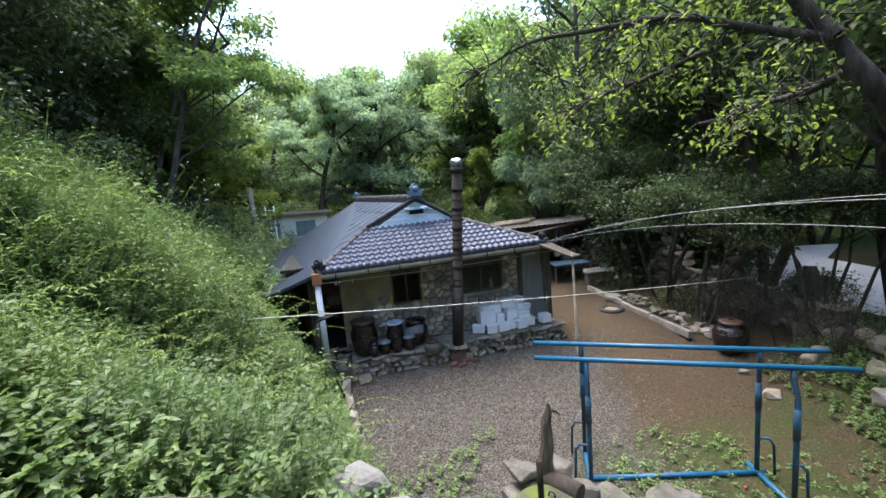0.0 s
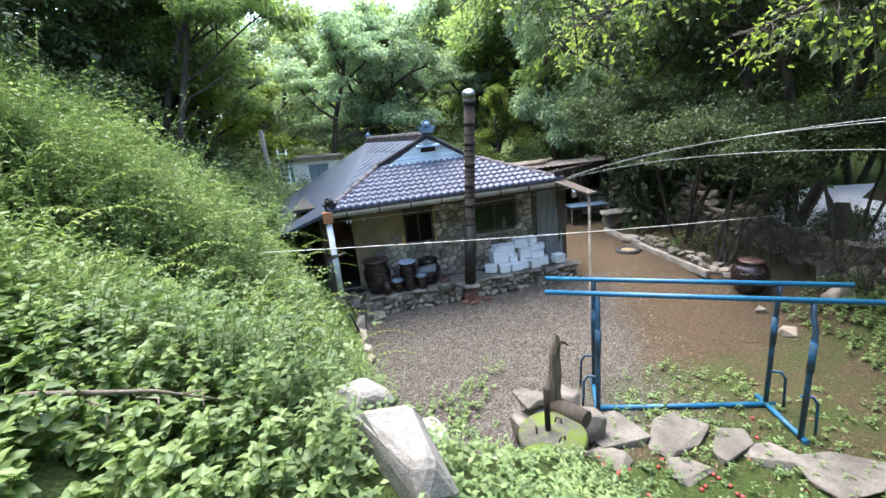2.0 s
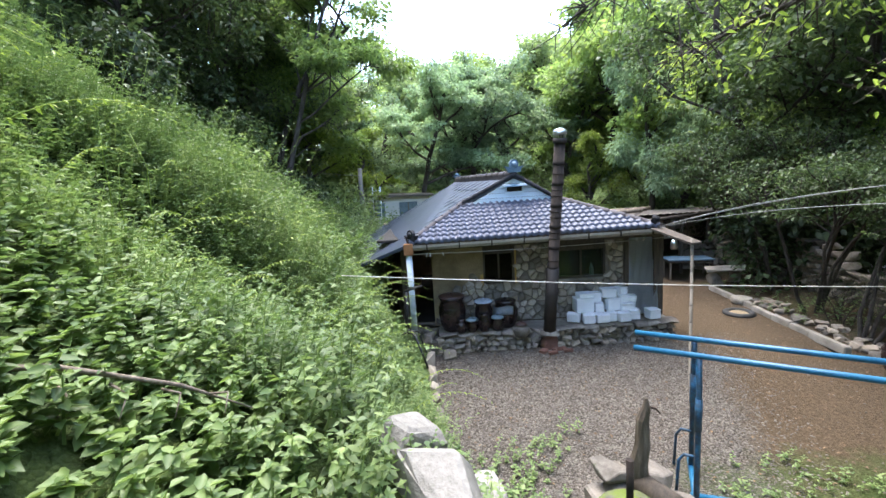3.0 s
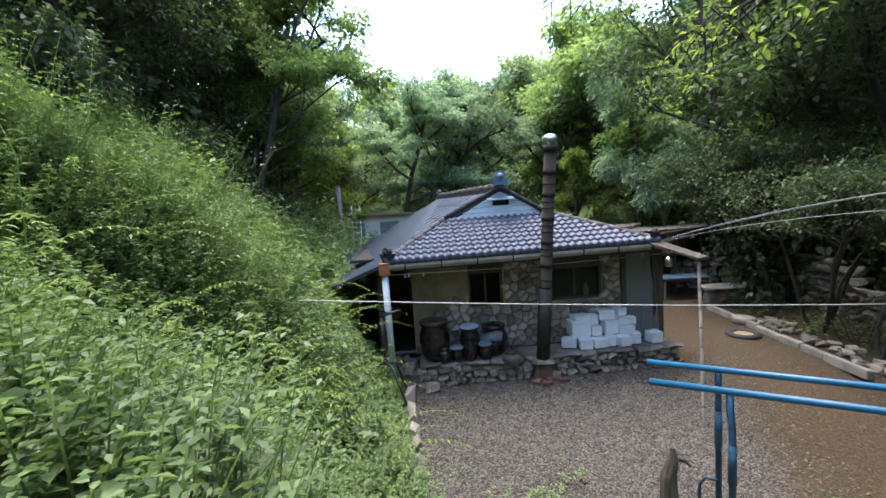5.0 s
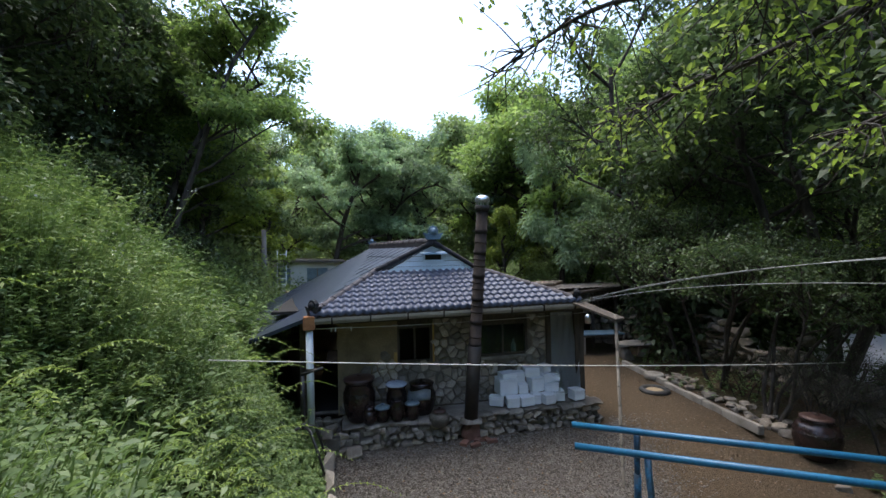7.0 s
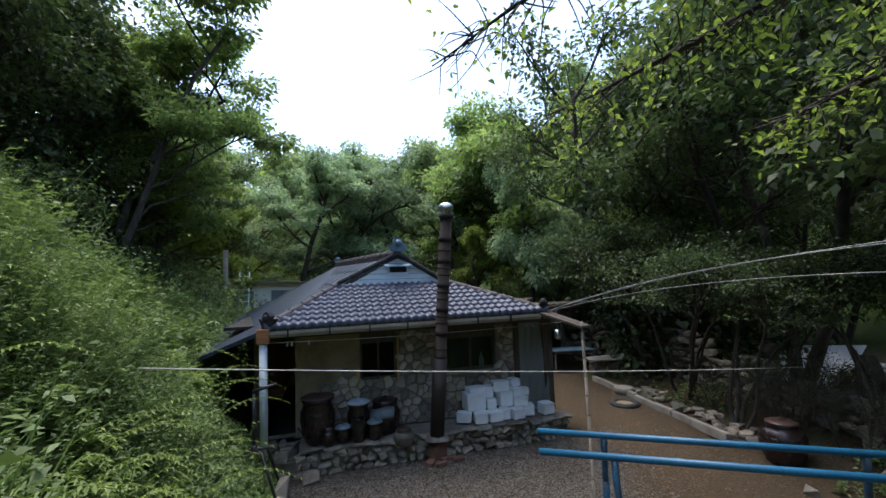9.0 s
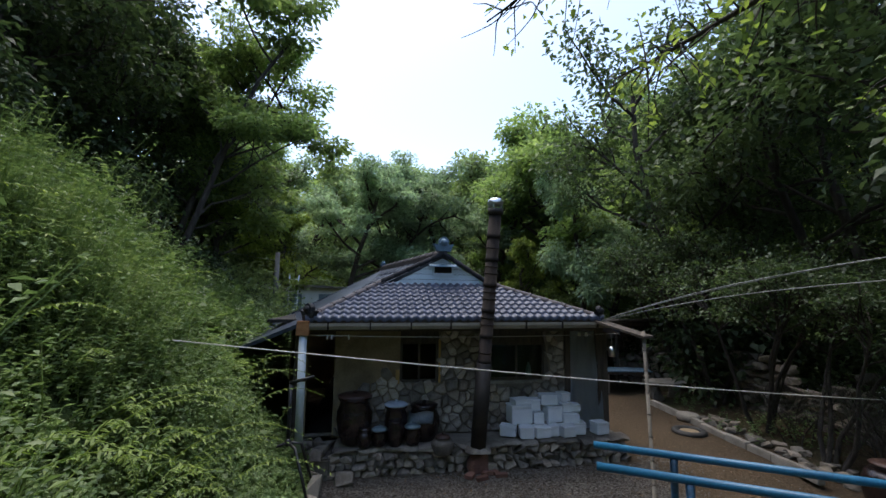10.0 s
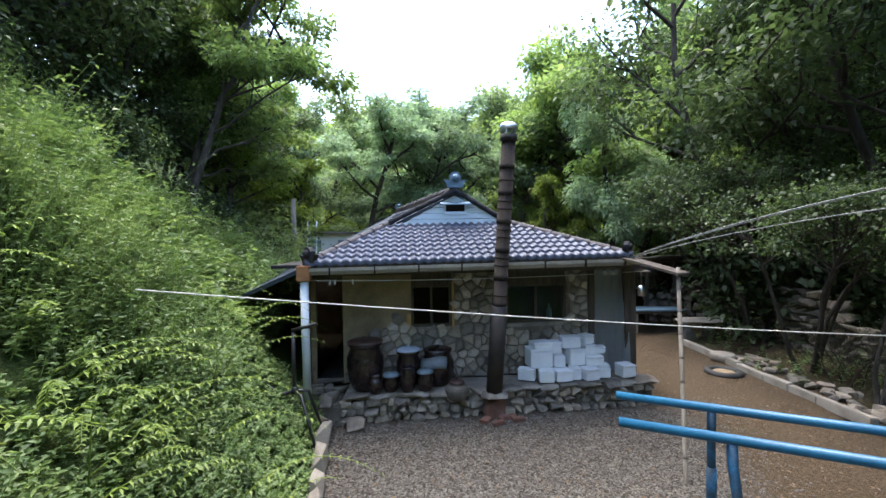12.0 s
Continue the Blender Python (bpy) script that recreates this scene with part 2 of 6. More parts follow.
M_WALL_WHITE = surface("cream_panel_wall", [(0.58, 0.58, 0.54), (0.7, 0.69, 0.65)], 1.2, 40, 0.7, bump=0.1)
M_SHED_ROOF = surface("rusted_slate_roof", [(0.06, 0.05, 0.045), (0.11, 0.095, 0.083), (0.17, 0.15, 0.13)], 1.5, 30, 0.85, bump=0.3)
# extra pale: open sunlight on the lane is put into the base colour
M_ROAD = surface("sunlit_pale_road", [(0.6, 0.61, 0.64), (0.72, 0.72, 0.75)], 0.6, 30, 0.85, bump=0.2)
# near-black carries the shade inside rooms, vent hole and doorway
M_DARKNESS = surface("recess_shade_black", [(0.015, 0.013, 0.011), (0.03, 0.026, 0.022)], 2, 20, 0.95, bump=0)
M_PEBBLE = surface("gravel_stone", [(0.07, 0.062, 0.054), (0.135, 0.12, 0.104), (0.24, 0.218, 0.19)], 9, 60, 0.9, bump=0, coord="Object", spread=0)
M_LITTER = surface("dead_leaf", [(0.06, 0.04, 0.025), (0.13, 0.085, 0.05), (0.22, 0.15, 0.08)], 9, 60, 0.9, bump=0, spread=0)
M_FRUIT = surface("fallen_red_fruit", [(0.22, 0.03, 0.03), (0.35, 0.07, 0.05)], 8, 50, 0.5, bump=0.1)
M_PANE = glass("window_glass", (0.72, 0.9, 0.84), 0.04)
M_PANE_DULL = glass("dusty_glass", (0.6, 0.55, 0.5), 0.12)
M_PANE_DULL.node_tree.nodes["Principled BSDF"].inputs["IOR"].default_value = 1.15
M_FILM = glass("clear_plastic_film", (0.62, 0.68, 0.74), 0.4)
M_FILM.node_tree.nodes["Principled BSDF"].inputs["Transmission Weight"].default_value = 0.82


def ground_material():
    m = bpy.data.materials.new("ground_soil")
    m.use_nodes = True
    nt = m.node_tree
    b = nt.nodes["Principled BSDF"]
    b.inputs["Roughness"].default_value = 0.95
    b.inputs["Specular IOR Level"].default_value = 0.15
    n1, n2, n3 = noise_node(nt, 0.9, 6, 0.7), noise_node(nt, 22, 5, 0.75), noise_node(nt, 90, 3, 0.8)
    gravel = ramp_node(nt, [(0.28, (0.046, 0.039, 0.033)), (0.5, (0.098, 0.085, 0.072)), (0.72, (0.22, 0.2, 0.175))])
    tc = nt.nodes.new("ShaderNodeTexCoord")
    cells = nt.nodes.new("ShaderNodeTexVoronoi")
    cells.inputs["Scale"].default_value = 48
    nt.links.new(tc.outputs["Object"], cells.inputs["Vector"])
    sep = nt.nodes.new("ShaderNodeSeparateColor")
    nt.links.new(cells.outputs["Color"], sep.inputs["Color"])
    mixv = nt.nodes.new("ShaderNodeMath")
    mixv.operation = "MULTIPLY_ADD"
    mixv.inputs[1].default_value = 0.45
    nt.links.new(sep.outputs[0], mixv.inputs[0])
    low = nt.nodes.new("ShaderNodeMath")
    low.operation = "MULTIPLY"
    low.inputs[1].default_value = 0.55
    nt.links.new(n2.outputs["Fac"], low.inputs[0])
    nt.links.new(low.outputs[0], mixv.inputs[2])
    nt.links.new(mixv.outputs[0], gravel.inputs["Fac"])
    soil = ramp_node(nt, [(0.3, (0.05, 0.035, 0.021)), (0.55, (0.102, 0.074, 0.047)), (0.8, (0.175, 0.134, 0.09))])
    nt.links.new(n2.outputs["Fac"], soil.inputs["Fac"])
    green = ramp_node(nt, [(0.3, (0.03, 0.045, 0.015)), (0.55, (0.06, 0.09, 0.025)), (0.8, (0.12, 0.14, 0.05))])
    nt.links.new(n2.outputs["Fac"], green.inputs["Fac"])

    def zone(key, low, high):
        a = nt.nodes.new("ShaderNodeAttribute")
        a.attribute_name = key
        ad = nt.nodes.new("ShaderNodeMath")
        ad.operation = "MULTIPLY_ADD"
        ad.inputs[1].default_value, ad.inputs[2].default_value = 0.9, -0.45
        nt.links.new(n1.outputs["Fac"], ad.inputs[0])
        s = nt.nodes.new("ShaderNodeMath")
        nt.links.new(a.outputs["Fac"], s.inputs[0])
        nt.links.new(ad.outputs[0], s.inputs[1])
        r = ramp_node(nt, [(low, (0, 0, 0)), (high, (1, 1, 1))])
        nt.links.new(s.outputs[0], r.inputs["Fac"])
        return r.outputs["Color"]
    col = mix_color(nt, zone("gravel", 0.3, 0.7), soil.outputs["Color"], gravel.outputs["Color"])
    col = mix_color(nt, zone("green", 0.35, 0.65), col, green.outputs["Color"])
    nt.links.new(col, b.inputs["Base Color"])
    bp = nt.nodes.new("ShaderNodeBump")
    bp.inputs["Strength"].default_value, bp.inputs["Distance"].default_value = 0.9, 0.03
    hgt = nt.nodes.new("ShaderNodeMath")
    hgt.operation = "SUBTRACT"
    nt.links.new(n3.outputs["Fac"], hgt.inputs[0])
    nt.links.new(cells.outputs["Distance"], hgt.inputs[1])
    nt.links.new(hgt.outputs[0], bp.inputs["Height"])
    nt.links.new(bp.outputs["Normal"], b.inputs["Normal"])
    return m


M_GROUND = ground_material()


# ---- mesh helpers ----
def mesh_of(name, verts, faces, mat, smooth=False):
    """A mesh from an (n, 3) array and an (m, 4) or (m, 3) array of indices."""
    verts, faces = np.asarray(verts, np.float32), np.asarray(faces, np.int32)
    me = bpy.data.meshes.new(name)
    k = faces.shape[1]
    me.vertices.add(len(verts))
    me.vertices.foreach_set("co", verts.ravel())
    me.loops.add(faces.size)
    me.loops.foreach_set("vertex_index", faces.ravel())
    me.polygons.add(len(faces))
    me.polygons.foreach_set("loop_start", np.arange(0, faces.size, k, dtype=np.int32))
    me.update(calc_edges=True)
    if smooth:
        me.polygons.foreach_set("use_smooth", np.ones(len(faces), bool))
    me.materials.append(mat)
    return me


def bm_mesh(name, bm, mat, smooth=False):
    me = bpy.data.meshes.new(name)
    bm.normal_update()
    if smooth:
        for f in bm.faces:
            f.smooth = True
    bm.to_mesh(me)
    bm.free()
    me.materials.append(mat)
    return me


def part(name, bm, mat, parent, label="", smooth=False, at=None):
    me = bm if isinstance(bm, bpy.types.Mesh) else bm_mesh(name, bm, mat, smooth)
    ob = new(name, me)
    ob.parent = parent
    if at is not None:
        ob.matrix_basis = at
    return tagged(ob, label)


def thing(name, m, label, category, group="", kind=""):
    ob = new(name)
    ob.empty_display_size = 0.1
    ob.matrix_basis = m
    return tagged(ob, label, category, group, kind)


def solid(name, bm, mat, label, category, m=None, group="", kind="", smooth=False):
    me = bm if isinstance(bm, bpy.types.Mesh) else bm_mesh(name, bm, mat, smooth)
    ob = new(name, me)
    if m is not None:
        ob.matrix_basis = m
    return tagged(ob, label, category, group, kind)


def box(lo, hi, bevel=0.0, bm=None):
    bm = bm or bmesh.new()
    lo, hi = Vector(lo), Vector(hi)
    g = bmesh.ops.create_cube(bm, size=1, matrix=Matrix.Translation((lo + hi) / 2) @ Matrix.Diagonal((*(hi - lo), 1)))
    if bevel:
        es = list({e for v in g["verts"] for e in v.link_edges})
        bmesh.ops.bevel(bm, geom=es, offset=bevel, segments=2, affect="EDGES")
    return bm


def tube_arrays(points, radii, sides=8):
    P = np.asarray(points, float)
    n = len(P)
    T = np.gradient(P, axis=0)
    T /= np.linalg.norm(T, axis=1)[:, None] + 1e-9
    up = np.array([0, 0, 1.0]) if abs(T[0][2]) < 0.9 else np.array([1.0, 0, 0])
    A = np.cross(T, up)
    A /= np.linalg.norm(A, axis=1)[:, None] + 1e-9
    B = np.cross(T, A)
    ang = np.linspace(0, 2 * np.pi, sides, endpoint=False)
    ring = np.cos(ang)[None, :, None] * A[:, None] + np.sin(ang)[None, :, None] * B[:, None]
    r = np.broadcast_to(np.asarray(radii, float), (n,))
    V = (P[:, None] + ring * r[:, None, None]).reshape(-1, 3)
    i = np.arange(n - 1)[:, None] * sides
    j = np.arange(sides)[None]
    k = (j + 1) % sides
    F = np.stack([i + j, i + k, i + sides + k, i + sides + j], -1).reshape(-1, 4)
    c0, c1 = len(V), len(V) + 1
    V = np.vstack([V, P[:1], P[-1:]])
    js = np.arange(sides)
    ks = (js + 1) % sides
    caps = np.vstack([np.stack([np.full(sides, c0), ks, js, js * 0 + c0], -1)[:, [0, 1, 2, 2]],
                      np.stack([np.full(sides, c1), (n - 1) * sides + js, (n - 1) * sides + ks], -1)[:, [0, 1, 2, 2]]])
    return V, F, caps[:, :3]


def tube(name, points, radii, mat, sides=10):
    V, F, C = tube_arrays(points, radii, sides)
    bm = bmesh.new()
    vs = [bm.verts.new(v) for v in V]
    for f in F:
        bm.faces.new([vs[i] for i in f]).smooth = True
    for f in C:
        bm.faces.new([vs[i] for i in f])
    return bm_mesh(name, bm, mat)


def lathe(profile, sides=28):
    """A turned body from (radius, height) pairs, with some unevenness."""
    bm = bmesh.new()
    rings = []
    for r, z in profile:
        rings.append([bm.verts.new((r * math.cos(a), r * math.sin(a), z)) for a in (2 * math.pi * i / sides for i in range(sides))])
    for a, b in zip(rings, rings[1:]):
        for i in range(sides):
            bm.faces.new((a[i], a[(i + 1) % sides], b[(i + 1) % sides], b[i])).smooth = True
    for ring in (rings[0][::-1], rings[-1]):
        bm.faces.new(ring)
    return bm


def rock(size, seed, cuts=2, sharp=0.35):
    """A broken stone: a hull of random points with bevelled edges."""
    q = random.Random(seed)
    bm = bmesh.new()
    for _ in range(16):
        v = Vector((q.uniform(-1, 1), q.uniform(-1, 1), q.uniform(-1, 1)))
        v /= max(abs(v.x), abs(v.y), abs(v.z)) ** 0.8
        bm.verts.new((v.x * size[0] / 2, v.y * size[1] / 2, v.z * size[2] / 2))
    g = bmesh.ops.convex_hull(bm, input=bm.verts)
    bmesh.ops.delete(bm, geom=[v for v in g["geom_interior"] if isinstance(v, bmesh.types.BMVert)], context="VERTS")
    bmesh.ops.dissolve_limit(bm, angle_limit=0.2, verts=bm.verts, edges=bm.edges)
    bmesh.ops.bevel(bm, geom=list(bm.edges), offset=min(size) * 0.05, segments=1, affect="EDGES")
    low = min(v.co.z for v in bm.verts)
    for v in bm.verts:
        v.co.z -= low
    return bm


# ---- ground ----
EDGE = [(-1.7, 9.0), (-0.75, 5.0), (-0.1, 0.9), (0.2, -0.28), (0.6, -4.4), (1.35, -5.0), (2.9, -4.95), (4.0, -5.3), (5.4, -6.3), (8.0, -9.0)]


def edge_distance(x, y):
    """Distance from the foot of the bank; positive on the hill's side."""
    x, y = np.asarray(x, float), np.asarray(y, float)
    best = np.full(x.shape, 1e9)
    sign = np.ones(x.shape)
    for (ax, ay), (bx, by) in zip(EDGE, EDGE[1:]):
        dx, dy = bx - ax, by - ay
        u = np.clip(((x - ax) * dx + (y - ay) * dy) / (dx * dx + dy * dy), 0, 1)
        d = np.hypot(x - ax - u * dx, y - ay - u * dy)
        s = np.where(dx * (y - ay) - dy * (x - ax) < 0, 1.0, -1.0)
        sign = np.where(d < best - 1e-9, s, sign)
        best = np.minimum(d, best)
    return best * sign


def height(x, y):
    x, y = np.asarray(x, float), np.asarray(y, float)
    yard = -0.165 * np.clip(-y - 0.3, 0, 3.3) * np.clip((10.2 - x) / 2.0, 0.2, 1)
    yard = yard + 0.15 * np.clip((x - 9.2) / 1.5, 0, 1) + 0.5 * np.clip((y - 7.5) / 5, 0, 1)
    d = -0.961 * x - 0.276 * y
    plane = 0.9 + 0.8 * np.clip(d, -20, 9.5) + 0.45 * np.clip(d - 9.5, 0, 60)
    e = edge_distance(x, y)
    ramp = yard + 0.1 + 1.25 * np.clip(e, 0, 200)
    hill = np.minimum(plane, ramp)
    z = np.where(e > 0, np.maximum(yard, hill), yard)
    z = z + 0.07 * np.sin(2.1 * x + 0.7) * np.sin(1.7 * y) * np.clip(e, 0, 1)
    right = 0.5 * np.clip(x - 26, 0, 70) + 0.25 * np.clip(x - 15 - y * 0.1, 0, 11) * np.clip((y - 20) / 20, 0, 1)
    far = 0.16 * np.clip(y - 24, 0, 60) + 0.25 * np.clip(y - 70, 0, 120)
    behind = 0.35 * np.clip(-12 - y, 0, 80) * np.clip((x - 3) / 6, 0, 1)
    return z + right + far + behind


def hz(x, y):
    return float(height(np.array([x]), np.array([y]))[0])


def axis(lo, hi, fine, far):
    inner = np.arange(lo, hi + 1e-6, fine)
    out, s, a, b = [], fine, lo, hi
    left, right = [], []
    while b < far:
        s *= 1.25
        a, b = a - s, b + s
        left.append(a)
        right.append(b)
    return np.concatenate([left[::-1], inner, right])


gx, gy = axis(-9, 14, 0.2, 900), axis(-12, 9, 0.2, 900)
GX, GY = np.meshgrid(gx, gy)
GZ = height(GX, GY)
nx, ny = len(gx), len(gy)
ii = (np.arange(ny - 1)[:, None] * nx + np.arange(nx - 1)[None]).ravel()
ground_me = mesh_of("ground", np.stack([GX, GY, GZ], -1).reshape(-1, 3), np.stack([ii, ii + 1, ii + nx + 1, ii + nx], -1), M_GROUND, True)
GE = edge_distance(GX, GY)
green = np.clip(0.5 + GE * 1.2, 0, 1)
green = np.maximum(green, np.clip((GX - 9.0) / 1.0, 0, 0.4))
green = np.maximum(green, np.clip((GX - 20) / 3, 0, 1))
green = np.maximum(green, np.clip((GY - 9) / 2, 0, 1))
green = np.maximum(green, 0.5 * np.clip((-GY - 2.2) / 1.5, 0, 1) * np.clip((GX - 1.5) / 3, 0.5, 1))
gravel = np.clip((0.8 - GY) / 1.5, 0, 1) * np.clip((7.2 - GX + 0.35 * GY) / 1.5, 0, 1) * np.clip((GY + 5.2) / 1.2, 0.25, 1)
for key, arr in (("gravel", gravel), ("green", green)):
    ground_me.attributes.new(key, "FLOAT", "POINT").data.foreach_set("value", arr.astype(np.float32).ravel())
ground = tagged(new("ground", ground_me), "gravel yard, ochre earth path and grassy hillside", "ground", kind="structure")


# ---- house ----
house = thing("house", Matrix.Identity(4), "low stone farmhouse with dark hip-and-gable tiled roof", "house")
WY, WT = 0.9, 0.25                     # face and thickness of the front wall
PZ = 0.4                               # porch level
wall = part("wall", box((0.42, WY, PZ), (1.66, WY + WT, 2.62)), M_MUD, house, "ochre mud plaster wall with rubble stone facing")


def wall_piece(lo, hi, mat=M_MORTAR, name="wall", label=""):
    return part(name, box(lo, hi), mat, house, label)


wall_piece((1.66, WY, PZ), (2.42, WY + WT, 1.35))
wall_piece((1.66, WY, 2.15), (2.42, WY + WT, 2.62), M_WOOD_DARK, "lintel")
wall_piece((2.42, WY, PZ), (3.46, WY + WT, 2.62))
wall_piece((3.46, WY, PZ), (4.64, WY + WT, 1.36))
wall_piece((3.46, WY, 2.12), (4.64, WY + WT, 2.62), M_WOOD_DARK, "lintel")
wall_piece((4.64, WY, PZ), (5.08, WY + WT, 2.62))
wall_piece((-0.32, WY, PZ - 0.2), (-0.2, WY + WT, 2.5), M_WOOD_DARK, "door_post")
wall_piece((-0.2, WY, 2.3), (0.42, WY + WT, 2.62), M_WOOD_DARK, "lintel")
wall_piece((-0.2, WY + WT, 0.3), (0.42, WY + WT + 0.1, PZ), M_STONE_GREY, "threshold")
bm = bmesh.new()                       # side and back walls, skewed like the ridge
SK = -0.19
for x0 in (-0.32, 5.84):
    b4 = [(x0, WY + WT), (x0 + 0.22, WY + WT), (x0 + 0.22 + SK * 6, 7.4), (x0 + SK * 6, 7.4)]
    lo4 = [bm.verts.new((x, y, 0.0)) for x, y in b4]
    hi4 = [bm.verts.new((x, y, 2.5)) for x, y in b4]
    bm.faces.new(hi4)
    bm.faces.new(lo4[::-1])
    for i in range(4):
        bm.faces.new((lo4[i], lo4[(i + 1) % 4], hi4[(i + 1) % 4], hi4[i]))
box((-1.5, 7.4, 0.0), (4.9, 7.6, 2.5), bm=bm)
part("side_wall", bm, M_MUD, house)
# inner surfaces painted near-black so the unlit rooms read dark
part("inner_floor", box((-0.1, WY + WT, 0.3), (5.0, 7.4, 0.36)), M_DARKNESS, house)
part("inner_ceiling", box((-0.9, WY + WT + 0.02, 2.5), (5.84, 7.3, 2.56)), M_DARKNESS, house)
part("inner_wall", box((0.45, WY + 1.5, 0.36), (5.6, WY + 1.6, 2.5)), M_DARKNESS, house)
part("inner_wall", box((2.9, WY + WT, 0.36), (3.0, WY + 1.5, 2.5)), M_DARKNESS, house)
# the translucent door bay between dark posts
part("door_post", box((5.08, WY - 0.04, PZ), (5.2, WY + WT, 2.6), 0.01), M_WOOD_DARK, house, "dark wooden post")
part("door_post", box((5.78, WY - 0.05, 0.2), (6.04, WY + WT, 2.6), 0.02), M_WOOD_DARK, house, "dark weathered corner post")
bay = part("door", box((5.2, WY + 0.1, PZ), (5.78, WY + 0.14, 2.55)), M_WOOD, house, "boarded door behind clear plastic film")
for z in (0.9, 1.45, 2.0):
    part("batten", box((5.2, WY + 0.06, z), (5.78, WY + 0.1, z + 0.1), 0.005), M_CONCRETE, bay)
film = bmesh.new()
N = 14
grid = [[film.verts.new((5.16 + 0.72 * i / N, WY - 0.01 - 0.03 * math.sin(i * 1.9 + j * 0.6) - 0.10 * (j / N) ** 3, 2.4 - 1.98 * j / N)) for i in range(N + 1)] for j in range(N + 1)]
for j in range(N):
    for i in range(N):
        film.faces.new((grid[j][i], grid[j + 1][i], grid[j + 1][i + 1], grid[j][i + 1])).smooth = True
part("plastic_curtain", film, M_FILM, house, "hanging creased clear plastic film")
bm = box((4.68, WY - 0.05, 1.2), (4.74, WY - 0.01, 2.35), 0.005)
bmesh.ops.rotate(bm, cent=(4.71, WY, 1.8), matrix=Matrix.Rotation(radians(-9), 3, "Y"), verts=bm.verts)
part("lean_plank", bm, M_WOOD, house)


def window(x0, x1, z0, z1, frame_mat, green):
    w = part("window", box((x0, WY - 0.03, z0 - 0.07), (x1, WY + WT, z0 - 0.005), 0.008), M_WOOD if not green else M_CONCRETE, house, "window with sill and dark glass")
    for lo, hi in (((x0, WY + 0.02, z0), (x0 + 0.05, WY + 0.1, z1)), ((x1 - 0.05, WY + 0.02, z0), (x1, WY + 0.1, z1)),
                   ((x0 + 0.05, WY + 0.02, z1 - 0.05), (x1 - 0.05, WY + 0.1, z1)), ((x0 + 0.05, WY + 0.02, z0), (x1 - 0.05, WY + 0.1, z0 + 0.05))):
        part("frame", box(lo, hi, 0.006), frame_mat, w)
    mid = (x0 + x1) / 2
    part("mullion", box((mid - 0.02, WY + 0.03, z0 + 0.05), (mid + 0.02, WY + 0.09, z1 - 0.05), 0.005), frame_mat, w)
    for a, b in ((x0 + 0.05, mid - 0.02), (mid + 0.02, x1 - 0.05)):
        p = part("pane", box((a, WY + 0.055, z0 + 0.05), (b, WY + 0.063, z1 - 0.05)), M_PANE if green else M_PANE_DULL, w)
        p.visible_shadow = False


window(1.66, 2.42, 1.37, 2.15, M_WOOD_DARK, False)
window(3.46, 4.64, 1.38, 2.12, M_WOOD_DARK, True)
part("casing", box((2.42, WY - 0.03, 1.36), (2.46, WY - 0.002, 2.2), 0.004), M_WOOD_OCHRE, house, "ochre wooden strip")
part("casing", box((1.58, WY - 0.035, 1.36), (1.65, WY - 0.002, 1.62), 0.004), M_WOOD_OCHRE, house, "ochre wooden strip")
part("bottle", lathe([(0.05, 0), (0.055, 0.02), (0.055, 0.2), (0.02, 0.27), (0.02, 0.32)], 12), M_GLAZE_BLUE, house, "green bottle on the sill", True,
     pose(4.35, WY + 0.16, 1.38))


def voronoi_cells(points, inside):
    """Cells of the points, each clipped by its neighbours and by the box inside."""
    x0, z0, x1, z1 = inside
    cells = []
    for i, p in enumerate(points):
        poly = [(x0, z0), (x1, z0), (x1, z1), (x0, z1)]
        near = sorted(range(len(points)), key=lambda k: (points[k][0] - p[0]) ** 2 + (points[k][1] - p[1]) ** 2)[1:15]
        for k in near:
            q = points[k]
            mx, mz, ux, uz = (p[0] + q[0]) / 2, (p[1] + q[1]) / 2, q[0] - p[0], q[1] - p[1]
            out = []
            for a, b in zip(poly, poly[1:] + poly[:1]):
                da, db = (a[0] - mx) * ux + (a[1] - mz) * uz, (b[0] - mx) * ux + (b[1] - mz) * uz
                if da <= 0:
                    out.append(a)
                if da * db < 0:
                    u = da / (da - db)
                    out.append((a[0] + u * (b[0] - a[0]), a[1] + u * (b[1] - a[1])))
            poly = out
            if len(poly) < 3:
                break
        if len(poly) >= 3:
            cells.append((p, poly))
    return cells


